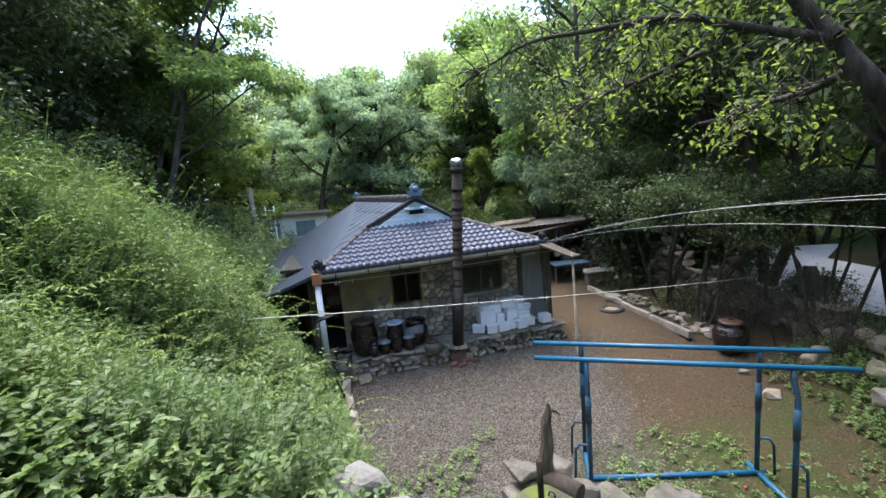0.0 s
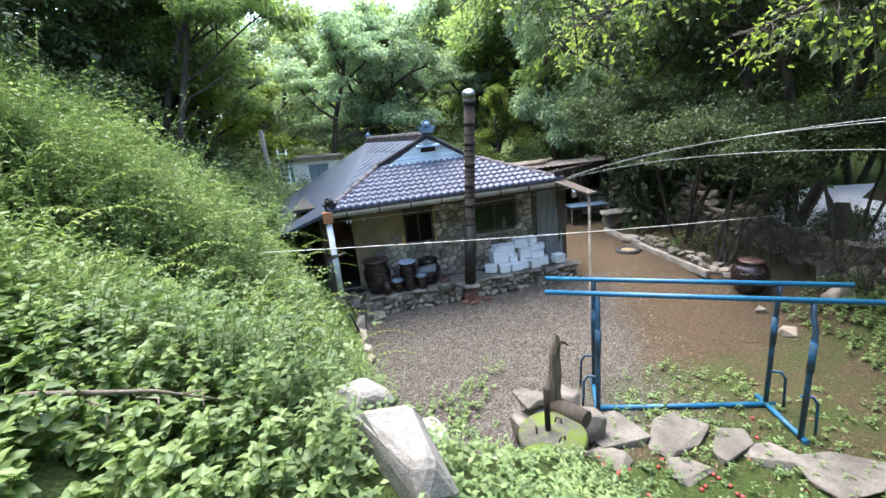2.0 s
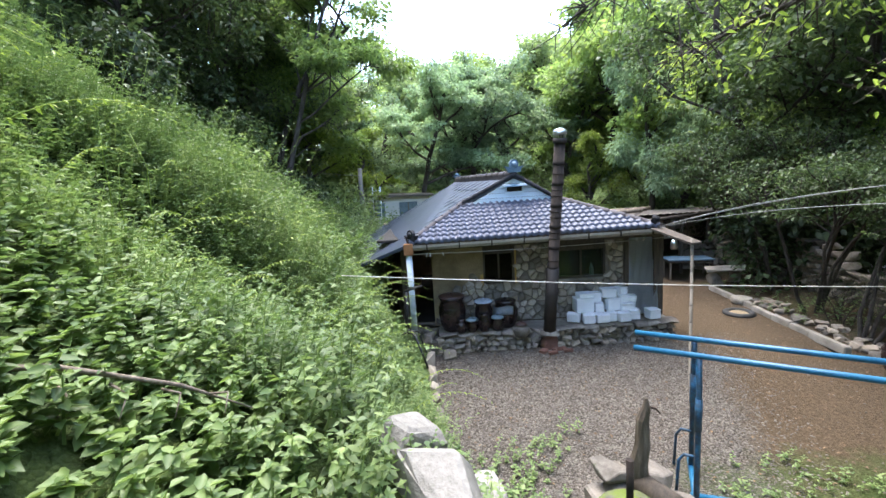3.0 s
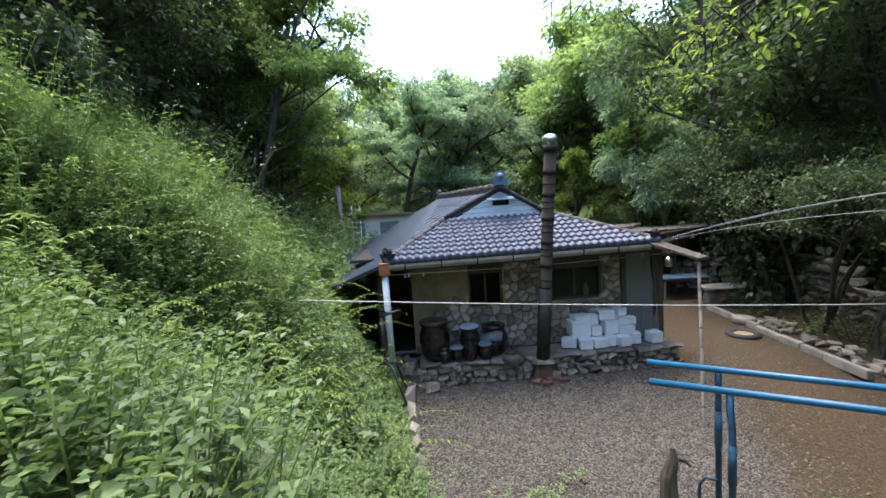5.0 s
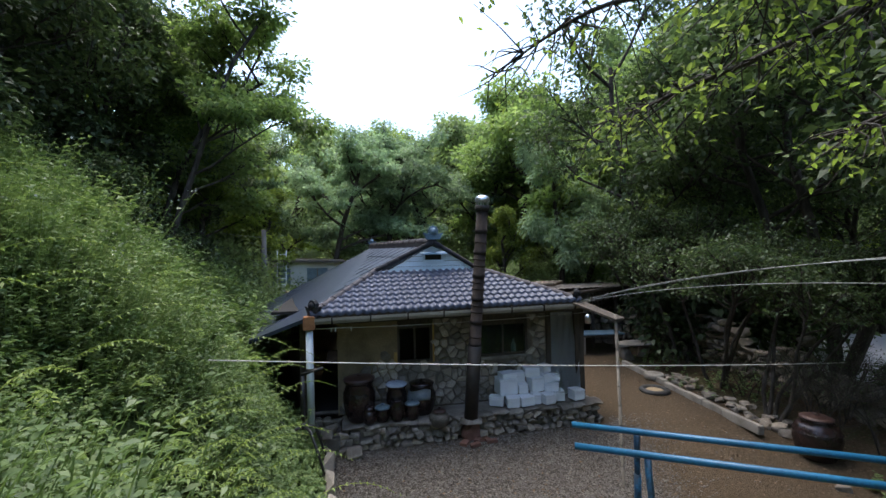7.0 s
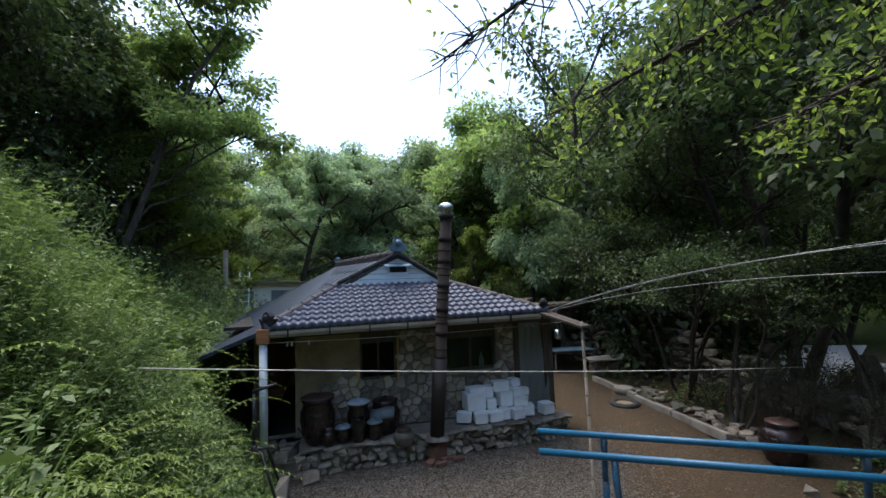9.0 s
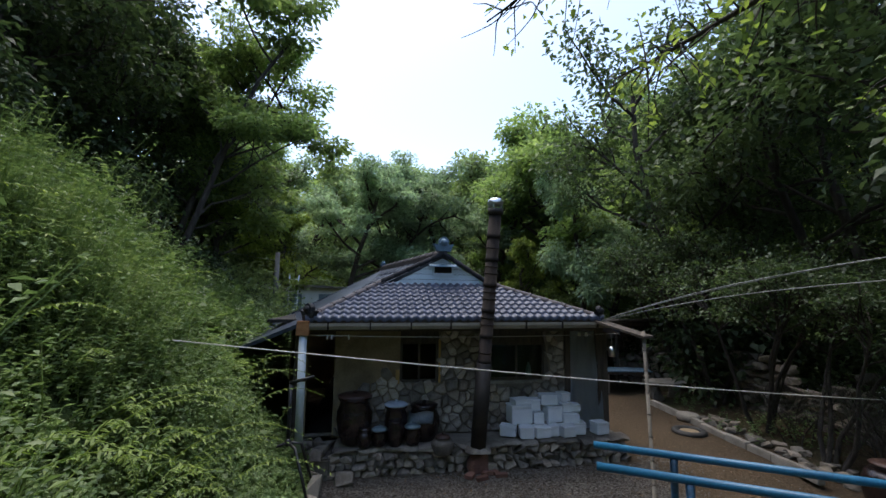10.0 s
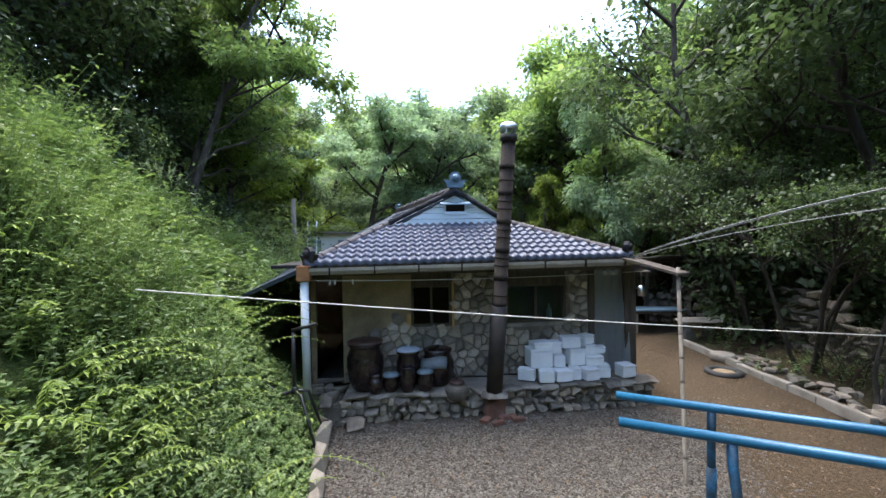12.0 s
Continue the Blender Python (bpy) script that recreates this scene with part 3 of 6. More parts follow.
def facing_stones(inside, step, skip, seed, parent, y, gap=0.01, proud=0.075, squash=0.62):
    """Rubble facing: one proud, bevelled stone for each cell."""
    q = random.Random(seed)
    x0, z0, x1, z1 = inside
    pts = []
    z, row = z0 + step * squash / 2, 0
    while z < z1:
        x = x0 + step * (0.25 + 0.5 * (row % 2))
        while x < x1:
            if q.random() > 0.22:
                pts.append((x + q.uniform(-0.42, 0.42) * step, z + q.uniform(-0.42, 0.42) * step * squash))
            x += step * q.uniform(0.8, 1.35)
        z += step * squash
        row += 1
    for (px, pz), poly in voronoi_cells(pts, inside):
        cx, cz = sum(a for a, _ in poly) / len(poly), sum(b for _, b in poly) / len(poly)
        if skip(cx, cz):
            continue
        poly = [(a[0] + (c[0] - a[0]) * u, a[1] + (c[1] - a[1]) * u) for a, c in zip(poly, poly[1:] + poly[:1]) for u in (q.uniform(0.06, 0.16), q.uniform(0.84, 0.94))]
        bm = bmesh.new()
        d = proud * q.uniform(0.5, 1.3)
        size = max(max(a for a, _ in poly) - min(a for a, _ in poly), 0.05)
        k0, k1 = 1 - 2 * gap / size, 1 - 2 * gap / size - q.uniform(0.18, 0.38)
        tilt = (q.uniform(-0.12, 0.12), q.uniform(-0.15, 0.15))
        rings = []
        for k, dep in ((k0, 0.03), (k0, -d * 0.55), (k1, -d)):
            rings.append([bm.verts.new(((a - cx) * k, dep + (tilt[0] * (a - cx) + tilt[1] * (b - cz)) * (dep < 0), (b - cz) * k)) for a, b in poly])
        n = len(poly)
        for A, B in zip(rings, rings[1:]):
            for i in range(n):
                bm.faces.new((A[i], A[(i + 1) % n], B[(i + 1) % n], B[i]))
        bm.faces.new(rings[-1])
        part("stone", bm, q.choice((M_STONE_FACE, M_STONE_FACE, M_STONE, M_STONE_GREY)), parent, at=pose(cx, y, cz))


def no_stone(x, z):
    if 1.6 < x < 2.47 and z > 1.32:
        return True
    if 3.4 < x < 4.68 and z > 1.3:
        return True
    return x < 1.6 and z > 0.75 + 0.95 * max(0, x - 0.45) + 0.1 * math.sin(9 * x) or (x < 1.6 and z > 1.62)


# ---- roof ----
RIDGE0, RIDGE1 = Vector((2.6, 1.62, 3.93)), Vector((1.5, 7.4, 4.0))
EL, ER = Vector((-0.02, -0.04, 2.60)), Vector((5.45, -0.02, 2.64))
GL, GR = Vector((1.33, 1.70, 3.31)), Vector((3.60, 1.70, 3.31))
LOWL, LOWLB = Vector((-1.22, 0.62, 2.10)), Vector((-2.15, 6.6, 2.1))
LOWR, LOWRB = Vector((6.1, 0.45, 2.38)), Vector((5.4, 7.4, 2.2))


def slab(corners, thick):
    bm = bmesh.new()
    top = [bm.verts.new(c) for c in corners]
    bot = [bm.verts.new(Vector(c) - Vector((0, 0, thick))) for c in corners]
    bm.faces.new(top)
    bm.faces.new(bot[::-1])
    n = len(corners)
    for i in range(n):
        bm.faces.new((bot[i], bot[(i + 1) % n], top[(i + 1) % n], top[i]))
    bmesh.ops.triangulate(bm, faces=[f for f in bm.faces if len(f.verts) > 4])
    return bm


roof = part("roof", slab([EL, ER, GR, GL], 0.08), M_WOOD_DARK, house, "dark plum pressed-metal tile roof with hips")


def fan(apex, rim, thick):
    """A thick sheet of triangles from one corner."""
    bm = bmesh.new()
    up, dn = [[bm.verts.new(Vector(c) - Vector((0, 0, t))) for c in (apex, *rim)] for t in (0, thick)]
    n = len(up)
    for i in range(1, n - 1):
        bm.faces.new((up[0], up[i], up[i + 1]))
        bm.faces.new((dn[0], dn[i + 1], dn[i]))
    for i in range(n):
        k = (i + 1) % n
        bm.faces.new((up[k], up[i], dn[i], dn[k]))
    bmesh.ops.recalc_face_normals(bm, faces=bm.faces)
    return bm


part("roof_slope", fan(RIDGE1, [RIDGE0, GL, EL, LOWL, LOWLB], 0.07), M_ROOF_SIDE, house, "dark grey sheet roof slope with raised seams")
part("roof_slope", fan(RIDGE1, [LOWRB, LOWR, ER, GR, RIDGE0], 0.07), M_ROOF_SIDE, house)
part("roof_slope", slab([RIDGE1, LOWLB, LOWRB], 0.07), M_ROOF_SIDE, house)
# raised seams on the long slope, down from the ridge
for k in range(11):
    u = (k + 0.6) / 11
    a = RIDGE0.lerp(RIDGE1, u) + Vector((0, 0, 0.012))
    b = LOWL.lerp(LOWLB, u) + Vector((0, 0, 0.012))
    for s in range(5):
        p, q2 = a.lerp(b, s / 5 + 0.004), a.lerp(b, (s + 1) / 5 - 0.004)
        part("seam", tube("seam", [p, q2], 0.008, M_ROOF_SIDE, 5), M_ROOF_SIDE, house)
for s in range(1, 6):
    a, b = RIDGE0.lerp(LOWL, s / 6) + Vector((0, 0, 0.008)), RIDGE1.lerp(LOWLB, s / 6) + Vector((0, 0, 0.008))
    if s > 2:
        a = a.lerp(b, 0.06)
    part("seam", tube("seam", [a, b], 0.007, M_ROOF_SIDE, 5), M_ROOF_SIDE, house)
# pressed tiles on the front slope
fx = (ER - EL).normalized()
fu = ((GL + GR) / 2 - (EL + ER) / 2)
fu = (fu - fx * fu.dot(fx))
slope_len = fu.length
fu.normalize()
fn = fx.cross(fu).normalized()
TW, COURSES = 0.156, 9
TL = slope_len / COURSES
bm = bmesh.new()
SEG, rows2 = 8, []
for (v, lift) in ((-0.035, 0.0), (-0.03, 0.052), (0.4 * TL, 0.038), (TL + 0.005, 0.018)):
    rows2.append([bm.verts.new((TW * (i / SEG - 0.5) * 1.02, v, lift + 0.036 * (0.5 + 0.5 * math.cos(2 * math.pi * i / SEG)) + (0.0 if lift else -0.02))) for i in range(SEG + 1)])
for A, B in zip(rows2, rows2[1:]):
    for i in range(SEG):
        bm.faces.new((A[i], A[i + 1], B[i + 1], B[i])).smooth = True
tile_me = bm_mesh("roof_tile", bm, M_ROOF)
width = (ER - EL).length
for c in range(COURSES):
    v = c * TL
    u0 = (GL - EL).dot(fx) * (c + 0.4) / COURSES
    u1 = width - (width - (GR - EL).dot(fx)) * (c + 0.4) / COURSES
    k = 0
    while TW * (k + 0.5) < width:
        u = TW * (k + 0.5)
        if u0 - 0.02 < u < u1 + 0.02:
            o = EL + fx * u + fu * v + fn * (0.004 + R.uniform(0, 0.003))
            m = Matrix((( *fx, 0), (*fu, 0), (*fn, 0), (0, 0, 0, 1))).transposed()
            m.translation = o
            part("roof_tile", tile_me, M_ROOF, roof, at=m)
        k += 1


def cap_run(a, b, r, name, mat, n):
    """A run of overlapping half-round caps."""
    a, b = Vector(a), Vector(b)
    for i in range(n):
        p, q2 = a.lerp(b, i / n), a.lerp(b, (i + 1.08) / n)
        part(name, tube(name, [p, p.lerp(q2, 0.03), q2], [r * 1.08, r * 1.08, r * 0.92], mat, 10), mat, house)


cap_run(EL + Vector((0, 0, 0.02)), GL + Vector((0, 0, 0.05)), 0.07, "hip_cap", M_RIDGE, 7)
cap_run(ER + Vector((0, 0, 0.02)), GR + Vector((0, 0, 0.05)), 0.07, "hip_cap", M_RIDGE, 7)
cap_run(GL + Vector((-0.05, -0.12, 0.04)), RIDGE0 + Vector((0, -0.14, 0.05)), 0.052, "verge_cap", M_DARKTILE, 5)
cap_run(GR + Vector((0.05, -0.12, 0.04)), RIDGE0 + Vector((0, -0.14, 0.05)), 0.052, "verge_cap", M_DARKTILE, 5)
cap_run(RIDGE0 + Vector((0, -0.1, 0.06)), RIDGE1 + Vector((0, 0, 0.06)), 0.09, "ridge_cap", M_RIDGE, 12)
part("ridge_base", slab([RIDGE0 + Vector((-0.13, 0, 0.03)), RIDGE0 + Vector((0.13, 0, 0.03)), RIDGE1 + Vector((0.13, 0, 0.03)), RIDGE1 + Vector((-0.13, 0, 0.03))], 0.12), M_RIDGE, house)


def finial(at, s, mat, name="finial", label=""):
    """A ridge-end ornament: a round head between two upturned wings."""
    bm = bmesh.new()
    out = [(-0.16, 0), (-0.2, 0.1), (-0.25, 0.17), (-0.17, 0.15), (-0.11, 0.14), (-0.12, 0.24), (-0.07, 0.31), (0, 0.34), (0.07, 0.31), (0.12, 0.24),
           (0.11, 0.14), (0.17, 0.15), (0.25, 0.17), (0.2, 0.1), (0.16, 0)]
    fr = [bm.verts.new((x * s, -0.06 * s, z * s)) for x, z in out]
    bk = [bm.verts.new((x * s, 0.08 * s, z * s)) for x, z in out]
    bm.faces.new(fr)
    bm.faces.new(bk[::-1])
    for i in range(len(out)):
        k = (i + 1) % len(out)
        bm.faces.new((fr[k], fr[i], bk[i], bk[k]))
    bmesh.ops.triangulate(bm, faces=[f for f in bm.faces if len(f.verts) > 4])
    bmesh.ops.create_uvsphere(bm, u_segments=10, v_segments=6, radius=0.085 * s, matrix=pose(0, -0.07 * s, 0.2 * s))
    part(name, bm, mat, house, label, at=at)


finial(pose(*(RIDGE0 + Vector((0, -0.12, 0.1)))), 0.95, M_FINIAL, label="blue-grey ridge-end ornament")
finial(pose(*(RIDGE1 + Vector((0, 0.05, 0.1))), 0, 0, 8), 0.6, M_FINIAL)
finial(pose(*(EL + Vector((0.05, 0.03, 0.05))), 0, 0, -40), 0.72, M_DARKTILE, label="black tile ornament at the eave corner")
finial(pose(*(ER + Vector((-0.05, 0.05, 0.05))), 0, 0, 40), 0.6, M_DARKTILE)
# gable boards with a vent under a small hood
GYF = 1.60
n = 5
for i in range(n):
    z0, z1 = 3.3 + 0.58 * i / n, 3.3 + 0.58 * (i + 1) / n - 0.008
    w0 = 1.12 * (1 - i / n) + 0.02
    w1 = max(1.12 * (1 - (i + 1) / n), 0.02)
    bm = bmesh.new()
    vs = [(-w0, z0), (w0, z0), (w1, z1), (-w1, z1)]
    f1 = [bm.verts.new((2.6 + x * 0.98, GYF, z)) for x, z in vs]
    f2 = [bm.verts.new((2.6 + x * 0.98, GYF + 0.03, z)) for x, z in vs]
    bm.faces.new(f1)
    bm.faces.new(f2[::-1])
    for k in range(4):
        bm.faces.new((f1[(k + 1) % 4], f1[k], f2[k], f2[(k + 1) % 4]))
    part("gable_board", bm, M_WHITE_BOARD, house, "white painted gable board")
part("gable_board", box((1.4, GYF - 0.03, 3.27), (3.75, GYF - 0.002, 3.32), 0.004), M_WHITE_BOARD, house)
# flat near-black panel paints the shade of the vent opening
vent = part("vent", box((2.42, GYF - 0.02, 3.56), (2.8, GYF - 0.003, 3.7), 0.002), M_DARKNESS, house, "vent panel coloured as the hole's shade, with a small hood")
for lo, hi in (((2.38, GYF - 0.05, 3.5), (2.84, GYF - 0.004, 3.555)), ((2.37, GYF - 0.05, 3.555), (2.415, GYF - 0.004, 3.71)), ((2.805, GYF - 0.05, 3.555), (2.85, GYF - 0.004, 3.71))):
    part("vent_frame", box(lo, hi, 0.004), M_WHITE_BOARD, vent)
part("hood", slab([(2.3, GYF - 0.2, 3.69), (2.92, GYF - 0.2, 3.69), (2.92, GYF - 0.004, 3.75), (2.3, GYF - 0.004, 3.75)], 0.012), M_FINIAL, vent)
# eaves: fascia, rafters, gutter with brackets
part("fascia", box((0.0, 0.0, 2.42), (5.45, 0.03, 2.55), 0.004), M_WOOD_DARK, house)
for i in range(9):
    x = 0.3 + i * 0.63
    part("rafter", tube("rafter", [(x, 0.05, 2.46), (x, 0.95, 2.72)], 0.05, M_WOOD_DARK, 8), M_WOOD_DARK, house)
gut = bmesh.new()
prof = [(-0.065, 0.05), (-0.07, 0.0), (-0.045, -0.05), (0, -0.065), (0.045, -0.05), (0.055, 0.05), (0.047, 0.05), (0.038, -0.042), (0, -0.055), (-0.038, -0.042), (-0.06, 0.0), (-0.057, 0.05)]
ga = [gut.verts.new((-0.06, -0.075 + y, 2.51 + z)) for y, z in prof]
gb = [gut.verts.new((5.5, -0.06 + y, 2.55 + z)) for y, z in prof]
for i in range(len(prof)):
    k = (i + 1) % len(prof)
    gut.faces.new((ga[i], ga[k], gb[k], gb[i]))
gutter = part("gutter", gut, M_GUTTER, house, "stained beige half-round gutter")
for i in range(8):
    x = 0.35 + i * 0.7
    part("bracket", box((x, -0.152, 2.45 + 0.006 * i), (x + 0.025, -0.004, 2.57 + 0.006 * i), 0.003), M_PIPE_RUST, gutter)
part("gutter_box", box((-0.14, -0.17, 2.36), (0.06, 0.03, 2.6), 0.01), M_ORANGE_WOOD, house, "orange-brown wooden gutter end block")
pipe = part("downpipe", tube("downpipe", [(-0.04, -0.07, 2.37), (-0.03, -0.05, 0.5)], 0.065, M_PVC, 16), M_PVC, house, "pale blue plastic downpipe")
part("pipe_clip", box((-0.11, -0.13, 1.62), (0.05, 0.02, 1.66), 0.004), M_BLACK, pipe)
# plank carried by the bamboo pole at the low corner of the roof
part("eave_plank", slab([(5.2, -0.16, 2.62), (5.42, -1.25, 2.43), (5.68, -1.15, 2.43), (5.62, 0.1, 2.6)], 0.04), M_WOOD_DARK, house, "dark weathered plank awning")

# ---- porch ----
porch = solid("porch", box((0.5, 0.24, -0.1), (5.95, WY, PZ), 0.02), M_CONCRETE, "low stone porch platform along the house", "porch", kind="structure")
part("porch_side", box((-0.9, 0.0, -0.1), (0.47, WY, 0.34), 0.03), M_STONE_GREY, porch, "uneven stone step")
q = random.Random(5)
x = 0.5
while x < 5.9:
    w = q.uniform(0.28, 0.55)
    if not 2.85 < x + w / 2 < 3.2:
        part("cap_stone", rock((w * 1.1, 0.4, 0.09), int(x * 100)), M_STONE_GREY, porch, at=pose(x + w / 2, 0.26 + q.uniform(-0.03, 0.03), PZ - 0.055 + q.uniform(-0.015, 0.015), 0, 0, q.uniform(-8, 8)))
    x += w * 0.97
for row, (z, h) in enumerate(((-0.05, 0.16), (0.1, 0.14), (0.22, 0.14))):
    x = 0.42
    while x < 5.9:
        w = q.uniform(0.1, 0.26)
        if not (2.8 < x + w / 2 < 3.25):
            part("stone", rock((w * 1.05, 0.24, h * q.uniform(0.85, 1.15)), int(x * 997) + row), M_STONE_GREY if q.random() < 0.6 else M_STONE, porch,
                 at=pose(x + w / 2, 0.16 + 0.03 * row + q.uniform(-0.04, 0.03), z, q.uniform(-8, 8), q.uniform(-8, 8), q.uniform(-20, 20)))
        x += w
for i in range(14):
    part("stone", rock((q.uniform(0.2, 0.45), q.uniform(0.2, 0.4), q.uniform(0.1, 0.22)), 300 + i), M_STONE_GREY, porch,
         at=pose(q.uniform(-0.85, 0.35), q.uniform(-0.1, 0.8), 0.32, q.uniform(-6, 6), q.uniform(-6, 6), q.uniform(0, 360)))

# ---- chimney ----
CB, CT = Vector((3.0, 0.02, 0.42)), Vector((3.19, -0.42, 4.5))
chimney = thing("chimney", Matrix.Identity(4), "tall rusty black stovepipe chimney with steel cap", "chimney")
part("lower_pipe", tube("lower_pipe", [CB, CB.lerp(CT, 0.36)], 0.135, M_PIPE_BLACK, 20), M_PIPE_BLACK, chimney, "sooty black lower pipe")
segs = [0.36, 0.47, 0.58, 0.69, 0.80, 0.90, 1.0]
for a, b in zip(segs, segs[1:]):
    part("pipe_section", tube("pipe_section", [CB.lerp(CT, a - 0.004), CB.lerp(CT, a + 0.012), CB.lerp(CT, a + 0.013), CB.lerp(CT, b)], [0.122, 0.122, 0.112, 0.11], M_PIPE_RUST, 20), M_PIPE_RUST, chimney)
for u in (0.4, 0.52, 0.55, 0.63, 0.66, 0.74, 0.77, 0.85):
    part("band", tube("band", [CB.lerp(CT, u), CB.lerp(CT, u + 0.006)], 0.124, M_PIPE_RUST, 20), M_PIPE_RUST, chimney)
part("cap_collar", tube("cap_collar", [CT, CT + Vector((0.003, -0.01, 0.1))], [0.135, 0.135], M_PIPE_BLACK, 20), M_PIPE_BLACK, chimney)
for i in range(6):
    a = i * math.pi / 3
    part("cap_post", box((-0.018, -0.012, 0), (0.018, 0.012, 0.09)), M_STEEL, chimney, at=pose(CT.x + 0.11 * math.cos(a), CT.y + 0.11 * math.sin(a), CT.z + 0.09, 0, 0, math.degrees(a)))
part("cap_dome", lathe([(0.14, 0), (0.142, 0.03), (0.13, 0.075), (0.09, 0.11), (0.03, 0.125)], 20), M_STEEL, chimney, "shiny steel dome", True, pose(CT.x, CT.y - 0.01, CT.z + 0.17))
footing = thing("chimney_footing", pose(3.02, 0.06, -0.04), "stone slab on broken bricks under the chimney", "footing")
part("brick_base", rock((0.42, 0.36, 0.36), 71), M_BRICK, footing, "dull red broken brickwork")
part("slab", rock((0.5, 0.44, 0.13), 72), M_STONE_GREY, footing, at=pose(0, 0, 0.34))
for i in range(7):
    solid("brick", box((-0.1, -0.05, 0), (0.1, 0.05, 0.06), 0.006), M_BRICK, "broken red brick beside the chimney foot", "brick",
          pose(2.75 + 0.1 * i + R.uniform(-0.05, 0.05), -0.12 - R.uniform(0, 0.2), 0.0, R.uniform(-6, 6), R.uniform(-8, 8), R.uniform(0, 180)), "bricks by the chimney")


# ---- jars ----
def onggi(x, y, z, r, h, label, mat=M_ONGGI, lid=M_ONGGI, rim=0.62, group="jars on the porch"):
    j = thing("jar", pose(x, y, z, 0, 0, R.uniform(0, 360)), label, "jar", group)
    prof = [(r * 0.62, 0), (r * 0.7, h * 0.03), (r * 0.9, h * 0.25), (r, h * 0.52), (r * 0.97, h * 0.7), (r * 0.82, h * 0.87), (r * rim * 1.08, h * 0.93), (r * rim * 1.16, h * 0.95), (r * rim * 1.16, h * 0.985), (r * rim, h)]
    part("body", lathe(prof), mat, j, smooth=True)
    for k in (0.66, 0.69):
        part("band", lathe([(r * 0.975, h * k), (r * 0.995, h * (k + 0.006)), (r * 0.97, h * (k + 0.012))]), mat, j, smooth=True)
    if lid:
        l = part("lid", lathe([(r * rim * 1.2, 0), (r * rim * 1.22, 0.02), (r * rim * 0.95, 0.045), (r * 0.12, 0.065)]), lid, j, smooth=True, at=pose(0, 0, h))
        part("knob", lathe([(r * 0.1, 0), (r * 0.14, 0.015), (r * 0.12, 0.03), (0.005, 0.035)], 12), lid, l, smooth=True, at=pose(0, 0, 0.063))
    return j


onggi(0.84, 0.5, 0.43, 0.32, 0.8, "tall dark brown glazed jar with red-brown lid", lid=M_ONGGI_RED, rim=0.8)
onggi(1.02, 0.22, 0.43, 0.13, 0.28, "small dark brown clay pot", lid=M_ONGGI)
onggi(1.28, 0.28, 0.43, 0.14, 0.26, "squat pot with a grey-blue enamel lid", lid=M_GLAZE_BLUE, rim=0.85)
onggi(1.58, 0.52, 0.43, 0.21, 0.62, "brown glazed jar covered with a plastic sheet", lid=M_SHEET, rim=0.85)
onggi(1.56, 0.24, 0.43, 0.145, 0.42, "slim red-brown glazed jar", lid=None, rim=0.75)
onggi(1.86, 0.24, 0.43, 0.15, 0.3, "small jar with blue-grey lid and pale band", M_ONGGI, M_GLAZE_BLUE, 0.8)
onggi(2.1, 0.52, 0.43, 0.29, 0.6, "round-bellied brown jar wrapped in plastic sheet", lid=M_ONGGI, rim=0.72)
onggi(2.38, 0.1, 0.3, 0.2, 0.27, "squat brown clay pot on the stones", M_STONE_GREY, M_ONGGI_RED, 0.55)
wrap = bmesh.new()
N = 24
grid = [[wrap.verts.new((2.1 + (0.305 + 0.02 * math.sin(5 * a + j)) * math.cos(a), 0.52 + (0.305 + 0.02 * math.sin(5 * a + j)) * math.sin(a), 0.97 - 0.07 * j + 0.03 * math.sin(3 * a)))
         for a in (math.pi * (1.02 + 0.62 * i / N) for i in range(N + 1))] for j in range(4)]
for j in range(3):
    for i in range(N):
        wrap.faces.new((grid[j][i], grid[j + 1][i], grid[j + 1][i + 1], grid[j][i + 1])).smooth = True
bmesh.ops.solidify(wrap, geom=list(wrap.faces), thickness=0.004)
solid("plastic_sheet", wrap, M_SHEET, "bluish plastic sheet draped round a jar", "sheet")

# ---- white foam boxes ----
FOAM = [(3.42, 0.5, 0, 0.2, 0.3, 0.2, 62), (3.72, 0.36, 0, 0.26, 0.28, 0.2, -10), (4.02, 0.36, 0, 0.3, 0.26, 0.19, 5), (4.28, 0.42, 0, 0.18, 0.26, 0.2, -8), (4.52, 0.34, 0, 0.27, 0.26, 0.2, 10), (4.82, 0.44, 0, 0.24, 0.22, 0.22, -12),
        (5.24, 0.4, 0, 0.27, 0.26, 0.22, 8), (3.68, 0.62, 0.2, 0.42, 0.34, 0.34, 3), (4.03, 0.55, 0.2, 0.2, 0.26, 0.2, -9), (4.36, 0.62, 0.2, 0.3, 0.3, 0.3, 5), (4.68, 0.54, 0.2, 0.32, 0.28, 0.17, -4),
        (3.72, 0.63, 0.545, 0.36, 0.28, 0.1, 7), (4.0, 0.66, 0.41, 0.2, 0.24, 0.22, -4), (4.62, 0.64, 0.375, 0.22, 0.26, 0.17, 9), (4.86, 0.66, 0.375, 0.2, 0.22, 0.13, -8),
        (4.3, 0.68, 0.505, 0.34, 0.26, 0.2, -6), (4.64, 0.72, 0.55, 0.22, 0.22, 0.17, 16)]
